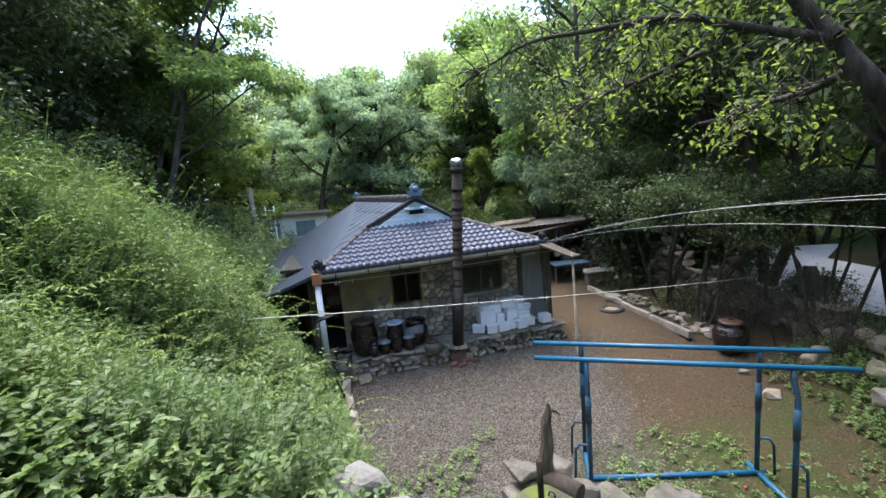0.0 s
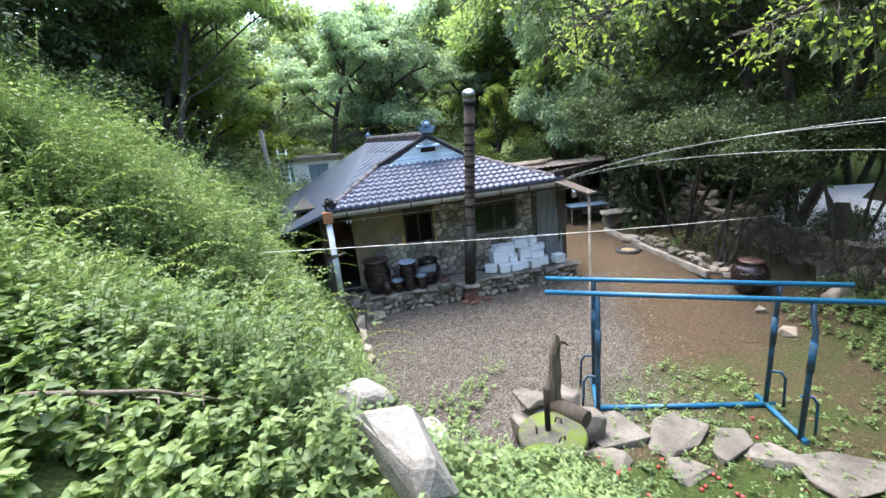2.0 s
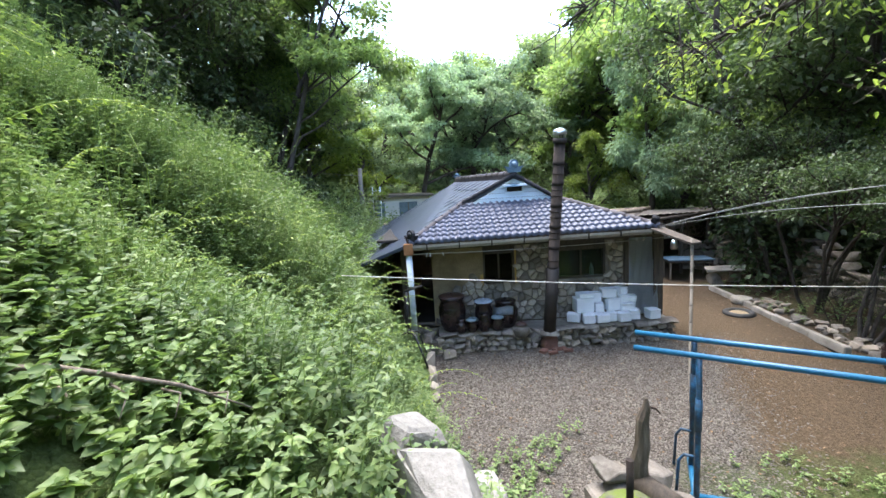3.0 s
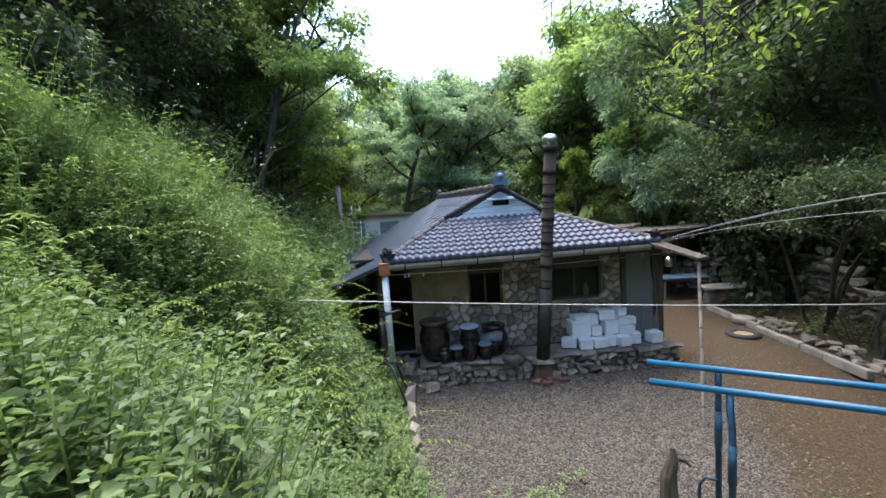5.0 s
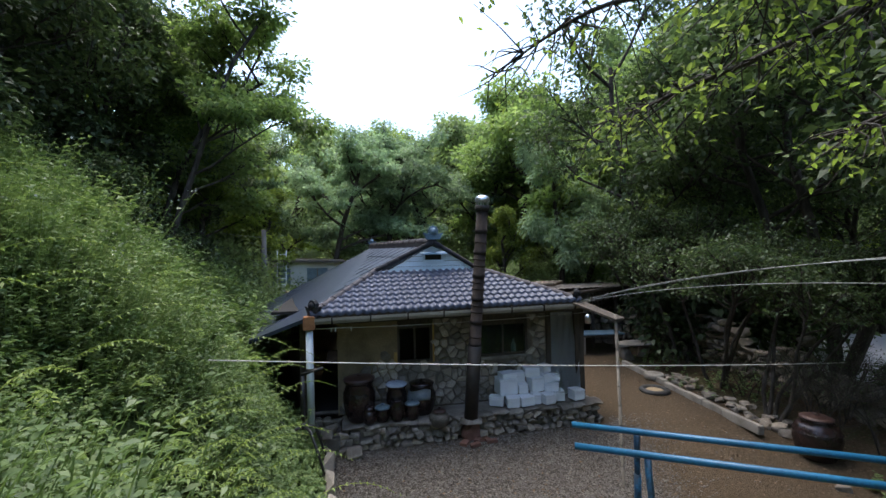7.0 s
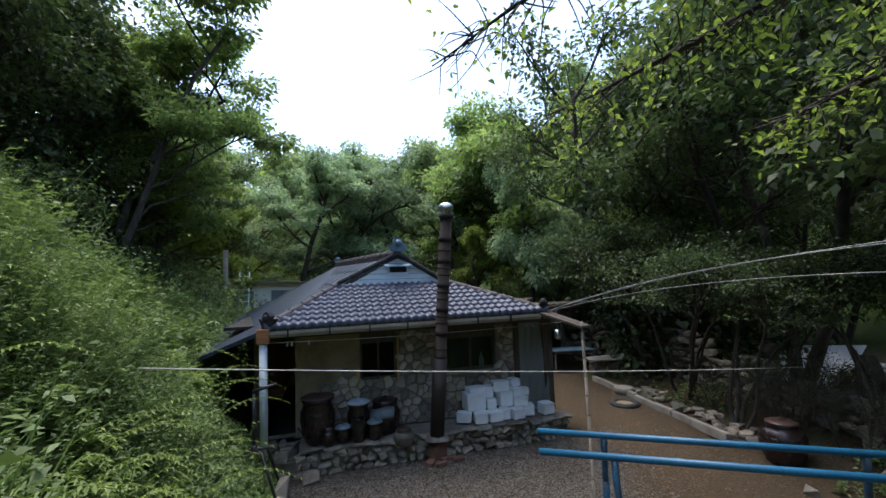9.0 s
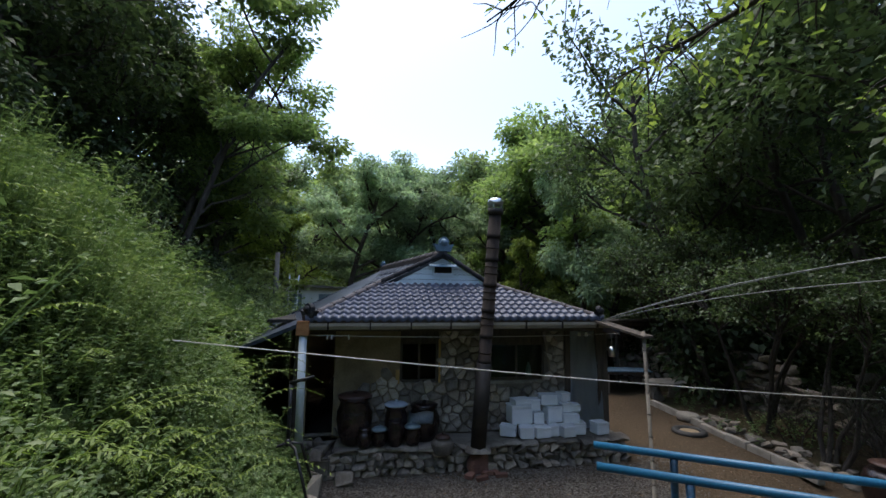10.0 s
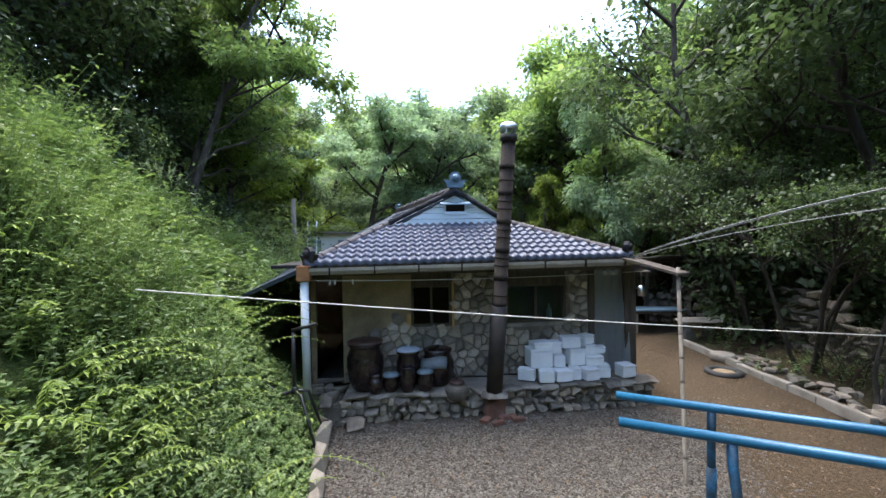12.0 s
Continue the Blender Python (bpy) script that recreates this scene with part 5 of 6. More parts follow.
# ---- tripod by the downpipe ----
tri = thing("tripod", pose(-0.12, -0.5, 0.35), "black tripod with a grip standing by the pipe", "tripod")
part("column", tube("column", [(0, 0, 0.42), (0, 0, 1.3)], 0.028, M_BLACK, 10), M_BLACK, tri)
part("head", tube("head", [(-0.02, 0, 1.32), (0.34, -0.02, 1.42)], [0.028, 0.018], M_BLACK, 10), M_BLACK, tri)
part("hub", lathe([(0.05, 0), (0.055, 0.04), (0.03, 0.1)], 12), M_BLACK, tri, smooth=True, at=pose(0, 0, 0.4))
for a, ln in ((200, 0.4), (310, 0.62), (20, 0.42)):
    d = Vector((math.cos(radians(a)), math.sin(radians(a)), 0))
    tip = d * ln
    tip.z = max(hz(-0.12 + tip.x, -0.5 + tip.y) - 0.35, -0.3)
    part("leg", tube("leg", [Vector((0, 0, 0.44)), Vector((0, 0, 0.4)) + d * 0.2, tip], [0.026, 0.024, 0.02], M_BLACK, 8), M_BLACK, tri)

# ---- road and far structures ----
rd = bmesh.new()
rp = [(15.2, -9), (15.0, -2), (16.2, 3.4), (19.5, 5.0)]
rows = [[rd.verts.new((x + o[0], y + o[1], hz(x + o[0], y + o[1]) + 0.05)) for o in ((-2.0, 1.0), (2.4, -1.2))] for x, y in rp]
for a, b in zip(rows, rows[1:]):
    rd.faces.new((a[0], a[1], b[1], b[0]))
solid("road", rd, M_ROAD, "concrete lane beyond the trees, paled as if in open sun", "road", kind="structure")

# stump, rocks and low boulders beyond the large jar
for i, (x, y, w, d, h) in enumerate(((9.7, -3.3, 0.6, 0.5, 0.45), (10.3, -2.7, 0.5, 0.5, 0.6), (10.0, -4.4, 0.7, 0.6, 0.4), (9.2, -5.0, 0.8, 0.6, 0.5), (8.7, -5.9, 0.6, 0.5, 0.35), (9.6, -6.2, 0.9, 0.7, 0.6), (8.4, -3.4, 0.35, 0.3, 0.2), (8.6, -2.7, 0.3, 0.25, 0.15), (10.8, -3.6, 0.5, 0.4, 0.5))):
    solid("boulder", rock((w, d, h), 840 + i), M_STONE_GREY if i % 2 else M_STONE, "mossy dark rock lying in the bed", "rock", pose(x, y, hz(x, y) - 0.06, 0, 0, i * 53), "rocks in the bed")
lantern = thing("stone_pillar", pose(10.5, -3.15, hz(10.5, -3.15)), "stacked dark stone pillar with a flat cap", "pillar")
part("shaft", rock((0.42, 0.4, 0.55), 861), M_STONE, lantern, at=pose(0, 0, -0.03))
part("middle_stone", rock((0.36, 0.34, 0.4), 862), M_STONE_GREY, lantern, at=pose(0.02, 0, 0.48))
part("cap", rock((0.55, 0.5, 0.14), 863), M_STONE_GREY, lantern, at=pose(0, 0, 0.85))
stump = thing("dead_stump", pose(11.0, -2.3, hz(11.0, -2.3)), "black rotten tree stump by the wall", "stump")
part("trunk", tube("trunk", [(0, 0, -0.1), (0.02, 0.02, 0.6), (-0.04, 0, 1.3), (0, 0.02, 1.55)], [0.3, 0.24, 0.2, 0.12], M_WOOD_DARK, 12), M_WOOD_DARK, stump)

dead = thing("dead_branch", pose(-0.5, -7.75, hz(-0.5, -7.75) + 0.16, 0, 18, 35) @ Matrix.Diagonal((0.5, 0.5, 0.5, 1)), "grey dead branch lying in the weeds", "branch")
part("stem", tube("stem", [(-0.9, 0, 0.1), (-0.3, 0.05, 0.12), (0.4, -0.02, 0.02), (0.95, 0.06, -0.2)], [0.022, 0.02, 0.015, 0.006], M_WOOD, 7), M_WOOD, dead)
for i in range(5):
    part("twig", tube("twig", [(-0.6 + 0.3 * i, 0.02, 0.1 - 0.04 * i), (-0.5 + 0.3 * i, -0.12, 0.0), (-0.52 + 0.3 * i, -0.25, -0.12)], [0.01, 0.007, 0.003], M_WOOD, 5), M_WOOD, dead)



# ---- plants ----
def leaf_quads(P, D, U, L, W, fold=0.25):
    """Leaves as folded rhombs: foot P, direction D, normal U, length L, width W."""
    D = D / (np.linalg.norm(D, axis=1)[:, None] + 1e-9)
    S = np.cross(D, U)
    S /= np.linalg.norm(S, axis=1)[:, None] + 1e-9
    N = np.cross(S, D)
    L, W = np.asarray(L)[:, None], np.asarray(W)[:, None]
    mid = P + D * L * 0.45
    V = np.stack([P, mid + S * W / 2 + N * W * fold, P + D * L - N * L * 0.08, mid - S * W / 2 + N * W * fold], 1).reshape(-1, 3)
    F = np.arange(len(P) * 4).reshape(-1, 4)
    return V, F


def blade_leaves(P, D, U, L, W, fold=0.22):
    """Rounder leaves: two halves folded along the midrib, widest before the middle."""
    D = D / (np.linalg.norm(D, axis=1)[:, None] + 1e-9)
    S = np.cross(D, U)
    S /= np.linalg.norm(S, axis=1)[:, None] + 1e-9
    N = np.cross(S, D)
    L, W = np.asarray(L)[:, None], np.asarray(W)[:, None]
    low, high = P + D * L * 0.28 + N * W * fold, P + D * L * 0.68 + N * (W * fold * 0.7 - L * 0.04)
    V = np.stack([P, low + S * W / 2, high + S * W * 0.36, P + D * L - N * L * 0.12, high - S * W * 0.36, low - S * W / 2], 1).reshape(-1, 3)
    o = np.arange(len(P))[:, None] * 6
    F = np.concatenate([o + np.array([0, 1, 2, 3]), o + np.array([0, 3, 4, 5])], 0)
    return V, F


def join(parts):
    Vs, Fs, o = [], [], 0
    for V, F in parts:
        Vs.append(V)
        Fs.append(F + o)
        o += len(V)
    return np.vstack(Vs), np.vstack(Fs)


def tree_meshes(seed, h, spread, leaves, leaf, bark, foliage, trunks=1, layer=0.5, first=0.35, clump=0.5, droop=0.0, lean=0.0, thick=0.16, wide=0.55):
    """A trunk with limbs and a crown of leaf clumps at the ends of its twigs."""
    g = np.random.default_rng(seed)
    wood, tips = [], []

    def limb(p, d, ln, r, level):
        n = 5
        pts = [p]
        for i in range(n):
            d = d + g.normal(0, 0.16, 3) + np.array([0, 0, 0.05 if level else 0.0])
            d = d / np.linalg.norm(d)
            pts.append(pts[-1] + d * ln / n)
        pts = np.array(pts)
        V, F, _ = tube_arrays(pts, np.linspace(r, r * 0.45, n + 1), 7 if level == 0 else 5)
        wood.append((V, F))
        if level >= 2:
            for k in (3, 4, 5):
                tips.append(pts[k])
            return
        kids = 9 if level == 0 else 5
        for i in range(kids):
            u = (first + (1 - first) * (i + g.uniform(0.2, 0.9)) / kids) if level == 0 else (0.3 + 0.7 * (i + 0.8) / kids)
            k = min(int(u * n), n - 1)
            q = pts[k] + (pts[k + 1] - pts[k]) * (u * n - k)
            a = g.uniform(0, 2 * np.pi)
            if level == 0:
                up = 0.35 + 0.5 * u
                dd = np.array([np.cos(a), np.sin(a), up - droop])
                ll = spread * (1.15 - 0.6 * u) * g.uniform(0.75, 1.15)
            else:
                dd = d * 0.8 + g.normal(0, 0.55, 3)
                ll = ln * 0.5 * g.uniform(0.7, 1.2)
            dd = dd / np.linalg.norm(dd)
            limb(q, dd, ll, r * (0.42 if level == 0 else 0.5), level + 1)

    for k in range(trunks):
        a = g.uniform(0, 2 * np.pi)
        s = 0.28 if trunks > 1 else 0.0
        d = np.array([np.cos(a) * s + lean, np.sin(a) * s, 1.0])
        limb(np.array([np.cos(a) * 0.15 * (trunks > 1), np.sin(a) * 0.15 * (trunks > 1), -0.2]), d / np.linalg.norm(d), h * g.uniform(0.75, 0.95), thick * (0.7 if trunks > 1 else 1), 0)
    T = np.array(tips)
    per = max(1, leaves // len(T))
    c = np.repeat(T, per, 0)
    off = g.normal(0, 1, c.shape)
    off *= (g.uniform(0, 1, len(c)) ** 0.5 * clump / (np.linalg.norm(off, axis=1) + 1e-9))[:, None]
    off[:, 2] *= layer
    P = c + off
    D = off + g.normal(0, 0.35, c.shape) * clump
    D[:, 2] -= clump * (0.25 + droop)
    U = g.normal(0, 0.45, c.shape) + np.array([0, 0, 1.0])
    L = leaf * g.uniform(0.6, 1.3, len(c))
    V, F = leaf_quads(P, D, U, L, L * wide)
    wv, wf = join(wood)
    return mesh_of("trunk", wv, wf, bark, True), mesh_of("crown", V, F, foliage)


def plant_tree(meshes, x, y, scale, turn, label, category="tree", group="", dz=0.0, sz=1.0, tilt=(0, 0)):
    t = thing("tree", pose(x, y, hz(x, y) + dz, tilt[0], tilt[1], turn) @ Matrix.Diagonal((scale, scale, scale * sz, 1)), label, category, group)
    part("trunk", meshes[0], None, t)
    part("crown", meshes[1], None, t)
    return t


T_LAYER = tree_meshes(1, 8.0, 3.2, 14000, 0.16, M_BARK, M_LEAF_PINE, layer=0.28, clump=0.6, first=0.3)
T_BROAD = tree_meshes(2, 8.5, 2.9, 13000, 0.165, M_BARK, M_LEAF_TREE, layer=0.6, clump=0.62, first=0.22)
T_DARK = tree_meshes(3, 7.5, 2.8, 13000, 0.16, M_BARK, M_LEAF_SHADED, trunks=3, layer=0.5, clump=0.6, first=0.3, thick=0.12)
T_LIME = tree_meshes(4, 7.5, 2.6, 8000, 0.17, M_BARK, M_LEAF_LIME, layer=0.5, clump=0.6, first=0.25)
T_DROOP = tree_meshes(5, 9.0, 2.4, 13000, 0.2, M_BARK, M_LEAF_PINE, layer=0.9, clump=0.6, first=0.3, droop=0.35, wide=0.4)
T_MAPLE = tree_meshes(6, 4.4, 1.8, 8000, 0.1, M_BARK, M_LEAF_SHADED, trunks=5, layer=0.2, clump=0.42, first=0.72, thick=0.075)
T_FAR = tree_meshes(7, 9.0, 3.4, 6000, 0.28, M_BARK, M_LEAF_HAZED, layer=0.6, clump=0.85, first=0.15)
T_FAR2 = tree_meshes(8, 9.0, 3.4, 6000, 0.28, M_BARK, M_LEAF_LIME, layer=0.5, clump=0.85, first=0.15)
T_LEAN = tree_meshes(9, 8.0, 3.2, 13000, 0.15, M_BARK, M_LEAF_TREE, layer=0.35, clump=0.5, first=0.14, lean=0.75, thick=0.075)
T_AIRY = tree_meshes(19, 7.8, 3.5, 15000, 0.14, M_BARK, M_LEAF_TREE, layer=0.4, clump=0.55, first=0.3, lean=0.5, thick=0.12)
T_TWIG = tree_meshes(23, 1.7, 0.9, 260, 0.03, M_BARK, M_LEAF_SHADED, trunks=6, layer=0.6, clump=0.3, first=0.25, thick=0.022)
T_LANE = tree_meshes(3, 7.5, 2.8, 17000, 0.13, M_BARK, M_LEAF_SHADED, trunks=3, layer=0.5, clump=0.6, first=0.4, thick=0.14)
T_BUSH2 = tree_meshes(17, 2.2, 1.5, 5000, 0.15, M_BARK, M_LEAF_HAZED, trunks=5, layer=0.7, clump=0.45, first=0.12, thick=0.03)
T_BUSH = tree_meshes(10, 1.6, 1.1, 4000, 0.13, M_BARK, M_LEAF_SHADED, trunks=4, layer=0.7, clump=0.4, first=0.1, thick=0.03)

# trees behind the house
for x, y, s, a in ((-0.5, 16.5, 1.2, 20), (2.4, 15.8, 1.3, 120), (6.2, 17.5, 1.32, 200), (-3.5, 19.5, 1.2, 300), (1.2, 20.5, 1.3, 60), (9.2, 21, 1.25, 10), (4.6, 23.5, 1.35, 250)):
    plant_tree(T_LAYER, x, y, s, a, "spreading tree with layered blue-green foliage behind the house", "tree", "trees behind the house")
# hill side: dark wood at the top of the bank
for x, y, s, a in ((-8.5, -2.5, 1.2, 0), (-9.5, 1.0, 1.3, 60), (-8.0, 4.2, 1.15, 130), (-10.5, 5.5, 1.4, 200), (-7.2, 8.0, 1.2, 290), (-10.5, 9.5, 1.4, 20), (-6.5, 11.5, 1.15, 90), (-12.5, 2.5, 1.5, 250),
                   (-12.5, -2.5, 1.5, 140), (-9.5, 14, 1.4, 40), (-8.5, -6.5, 1.3, 77), (-13, 12, 1.6, 10), (-5.8, 15.5, 1.1, 170)):
    plant_tree(T_DARK, x, y, s, a, "dense dark green tree on the wooded bank", "tree", "wood on the bank")
for i, (x, y, s) in enumerate(((-5.0, 7.2, 1.1), (-5.9, 4.4, 1.15), (-6.9, 1.3, 1.2), (-7.4, 5.9, 1.5), (-8.2, 2.9, 1.5))):
    plant_tree(T_BUSH, x, y, s, i * 71, "dark leafy shrub under the trees of the bank", "shrub", "shrubs on the bank")
plant_tree(T_LEAN, -5.1, 6.2, 1.45, 0, "leaning broadleaf tree on the bank with airy foliage")
plant_tree(T_AIRY, -6.2, 8.2, 1.08, 0, "leaning broadleaf tree on the bank with airy foliage")
plant_tree(T_LIME, -5.2, 9.5, 0.9, 60, "yellow-green young tree on the bank", "tree", "lime trees")
plant_tree(T_LIME, -4.2, 13.5, 0.85, 10, "yellow-green young tree on the bank", "tree", "lime trees")
plant_tree(T_BROAD, -6.0, 17.5, 1.1, 200, "broadleaf tree at the edge of the wood", "tree", "broadleaf trees")
plant_tree(T_BROAD, -9.0, 20.5, 1.4, 100, "broadleaf tree at the edge of the wood", "tree", "broadleaf trees")
# right of the house
plant_tree(T_DROOP, 11.2, 11.2, 1.0, 30, "tall straight tree with drooping blue-green leaves")
plant_tree(T_LIME, 9.6, 14.5, 0.8, 210, "yellow-green young tree behind the shed", "tree", "lime trees")
for x, y, s, a in ((13.5, 13.5, 1.1, 20), (15.5, 9.0, 1.15, 140), (18.5, 13, 1.3, 260), (13.2, 18, 1.2, 70), (21, 8, 1.35, 190), (21, 18, 1.5, 330), (16.5, 22.5, 1.9, 15), (21.5, 25, 2.1, 100), (12.5, 25, 2.0, 60), (26, 17, 2.0, 240), (9.6, 27, 1.75, 180), (14.6, 15.2, 2.0, 200), (13.4, 20.5, 1.9, 320), (9.8, 24.5, 1.25, 30), (15.4, 9.6, 1.9, 130), (17.5, 12.5, 2.2, 30)):
    plant_tree(T_BROAD, x, y, s, a, "broadleaf tree beyond the shed", "tree", "broadleaf trees")
# those at y <= -11 stand out of view, added to shade the yard
for x, y, s, a in ((13.4, 5.6, 1.8, 15), (13.6, 1.0, 1.75, 95), (13.0, -3.2, 1.7, 200), (20.5, -0.5, 1.4, 310), (12.2, -7.0, 1.3, 45), (9.4, -11.0, 1.5, 130), (13.5, -11.5, 1.8, 260), (4.5, -13.5, 1.4, 15), (21.6, 4.5, 1.35, 170), (20.5, -5.5, 1.4, 80)):
    plant_tree(T_LANE, x, y, s, a, "dark dense lane tree, a few unseen and added for shade", "tree", "trees along the lane")
for x, y, s, a in ((10.1, 1.2, 0.95, 0), (9.5, -0.7, 0.85, 80), (10.7, 3.0, 1.1, 200), (10.6, -2.9, 0.9, 140), (11.6, 4.8, 1.2, 300)):
    plant_tree(T_MAPLE, x, y, s, a, "many-stemmed maple with flat sprays of small leaves", "tree", "maples in the bed")
# dark shrubs added to hide the lane and deepen the shade here
for i, (x, y, s) in enumerate(((12.4, 3.4, 1.7), (12.9, 5.0, 1.8), (12.6, 6.6, 1.6), (13.6, 2.6, 1.5), (14.2, 7.6, 1.9), (16.2, 6.4, 2.2))):
    plant_tree(T_BUSH, x, y, s, i * 59, "dark dense shrub behind the dry stone wall", "shrub", "shrubs behind the wall")
for i, (x, y, s) in enumerate(((9.75, -1.6, 1.0), (10.0, -2.5, 1.1), (10.4, -1.3, 1.1), (9.9, 0.2, 0.8), (10.2, -3.6, 0.9))):
    plant_tree(T_TWIG, x, y, s, i * 77, "bare twiggy shrub in the planting bed", "shrub", "bare shrubs")
# lime crowns stand in for a sunlit meadow; its brightness is leaf colour
for i, (x, y, s) in enumerate(((-6.5, 23, 0.7), (-3.0, 25, 0.75), (0.5, 26, 0.7), (3.5, 27.5, 0.8), (7.2, 26, 0.75), (-8.8, 17.5, 0.7), (10.8, 17.5, 0.65))):
    plant_tree(T_LIME, x, y, s, i * 83, "yellow-green tree standing in for the lit meadow behind", "tree", "lime trees")
# far woods on the slopes
far = [(-16, 24, 1.5), (-11, 27, 1.5), (-5, 28, 1.4), (1, 31, 1.5), (7, 30, 1.4), (13, 28, 1.5), (19, 26, 1.6), (25, 22, 1.6), (26, 12, 1.6), (27, 3, 1.6), (27, -6, 1.6), (31, 30, 1.8), (24, 34, 1.7),
       (16, 38, 1.6), (8, 42, 1.7), (-1, 42, 1.6), (-10, 38, 1.7), (-18, 34, 1.7), (-19, 14, 1.7), (-18, 4, 1.7), (-18, -6, 1.7), (33, 14, 1.8), (34, 22, 1.8), (36, 40, 2.0), (28, 45, 2.0), (40, 30, 2.0), (19, 52, 1.8),
       (43, 18, 2.0), (-6, 56, 1.8), (4, 60, 1.8), (-22, 46, 1.9), (-28, 24, 1.9), (-15, 58, 1.8), (13, 64, 1.9), (34, 60, 2.2), (46, 48, 2.2), (26, 66, 2.1), (-32, 40, 2.1)]
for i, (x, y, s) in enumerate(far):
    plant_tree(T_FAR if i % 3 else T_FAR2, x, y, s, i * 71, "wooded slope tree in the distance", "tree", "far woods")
for i, (x, y, s) in enumerate(((-6.2, 8.4, 0.8), (-7.6, 4.4, 0.9), (-8.6, 1.2, 0.9), (-4.6, 11.2, 0.9), (12.5, -1.4, 0.6), (12.6, 4.6, 0.6), (-3.2, 10.8, 1.0), (10.9, -6.6, 0.8), (9.6, -8.2, 0.8), (-4.6, 14.5, 1.3), (-1.0, 9.6, 0.9))):
    plant_tree(T_BUSH2 if x > -4 and x < 0 else T_BUSH, x, y, s, i * 50, "leafy green shrub at the wood's edge", "shrub", "shrubs")


for i, (x, y, s) in enumerate(((-2.6, 14.2, 1.1), (-4.6, 12.6, 1.2), (-6.2, 14.5, 1.3), (1.5, 14.0, 1.1), (4.8, 14.5, 1.2), (7.6, 15.2, 1.2), (-0.6, 18.8, 1.4), (3.6, 19.4, 1.4), (9.8, 12.8, 1.0), (12.4, 14.4, 1.2), (-3.6, 17.0, 1.4), (7.8, 20, 1.5), (15.2, 13.0, 1.4))):
    plant_tree(T_BUSH2, x, y, s, i * 67, "pale green undergrowth bush between the trunks", "shrub", "undergrowth")


# overhanging tree on the right of the path
def overhang():
    t = thing("tree", pose(6.6, -7.4, hz(6.6, -7.4)), "old gnarled tree with a branch over the path", "tree")
    g = np.random.default_rng(21)
    o = np.array([6.6, -7.4, hz(6.6, -7.4)])

    def at(d, *w):
        return np.array([0.4, -9.34, 4.185]) + d * np.array(w) - o
    wood, tips = [], []

    def run(pts, r0, r1, sides=8):
        pts = np.array(pts)
        u = np.linspace(0, len(pts) - 1, 6 * len(pts))
        P = np.stack([np.interp(u, range(len(pts)), pts[:, k]) for k in range(3)], 1)
        P[1:-1] = (P[:-2] + P[1:-1] * 2 + P[2:]) / 4
        P += np.stack([np.sin(u * 5 + k) * r0 * 0.3 for k in range(3)], 1)
        V, F, _ = tube_arrays(P, np.linspace(r0, r1, len(P)), sides)
        wood.append((V, F))
        return P
    j1, j2 = at(5.0, 0.83, 0.527, 0.182), at(4.9, 0.672, 0.687, 0.277)
    trunk = run([(0, 0, -0.2), (0.1, 0.1, 1.6), (-0.2, 0.15, 3.2), at(5.2, 0.875, 0.48, 0.06), j1], 0.16, 0.075)
    main = run([j1, j2, at(5.0, 0.459, 0.837, 0.29), at(5.3, 0.283, 0.936, 0.207)], 0.045, 0.006)
    b2 = run([j1, at(5.0, 0.76, 0.6, 0.33), at(5.2, 0.6, 0.72, 0.42)], 0.08, 0.02)
    b3 = run([at(4.95, 0.76, 0.6, 0.23), at(5.3, 0.62, 0.76, 0.17), at(5.7, 0.47, 0.88, 0.13)], 0.04, 0.008)
    b4 = run([at(5.2, 0.85, 0.51, 0.13), at(5.8, 0.8, 0.6, 0.1), at(6.3, 0.72, 0.69, 0.08)], 0.05, 0.01)
    b5 = run([at(5.0, 0.76, 0.6, 0.33), at(5.5, 0.8, 0.5, 0.5), at(6, 0.7, 0.5, 0.75)], 0.06, 0.02)
    for P, n in ((main, 80), (b2, 60), (b3, 56), (b4, 48), (b5, 40)):
        for i in range(n):
            u = int(g.uniform(0.12, 1.0) * (len(P) - 1))
            d = g.normal(0, 1, 3) + np.array([-0.2, 0.3, -0.2])
            d /= np.linalg.norm(d)
            ln = g.uniform(0.2, 0.75)
            pts = [P[u], P[u] + d * ln * 0.5 + g.normal(0, 0.05, 3), P[u] + d * ln + np.array([0, 0, -0.1])]
            run(pts, 0.009, 0.0025, 4)
            if g.uniform() < (0.95 if P is not main or u < 12 else 0.45):
                for k in range(7):
                    tips.append(pts[1] + (pts[2] - pts[1]) * g.uniform(0, 1.1) + g.normal(0, 0.06, 3))
    wv, wf = join(wood)
    part("trunk", mesh_of("trunk", wv, wf, M_BARK, True), M_BARK, t, "rough dark bark")
    P = np.array(tips)
    D = g.normal(0, 1, P.shape) + np.array([0, 0, -0.5])
    U = g.normal(0, 0.4, P.shape) + np.array([0, 0, 1.0])
    L = g.uniform(0.045, 0.095, len(P))
    V, F = blade_leaves(P, D, U, L, L * 0.5)
    part("crown", mesh_of("crown", V, F, M_LEAF_LIME), M_LEAF_LIME, t, "yellow-green leaves")


overhang()


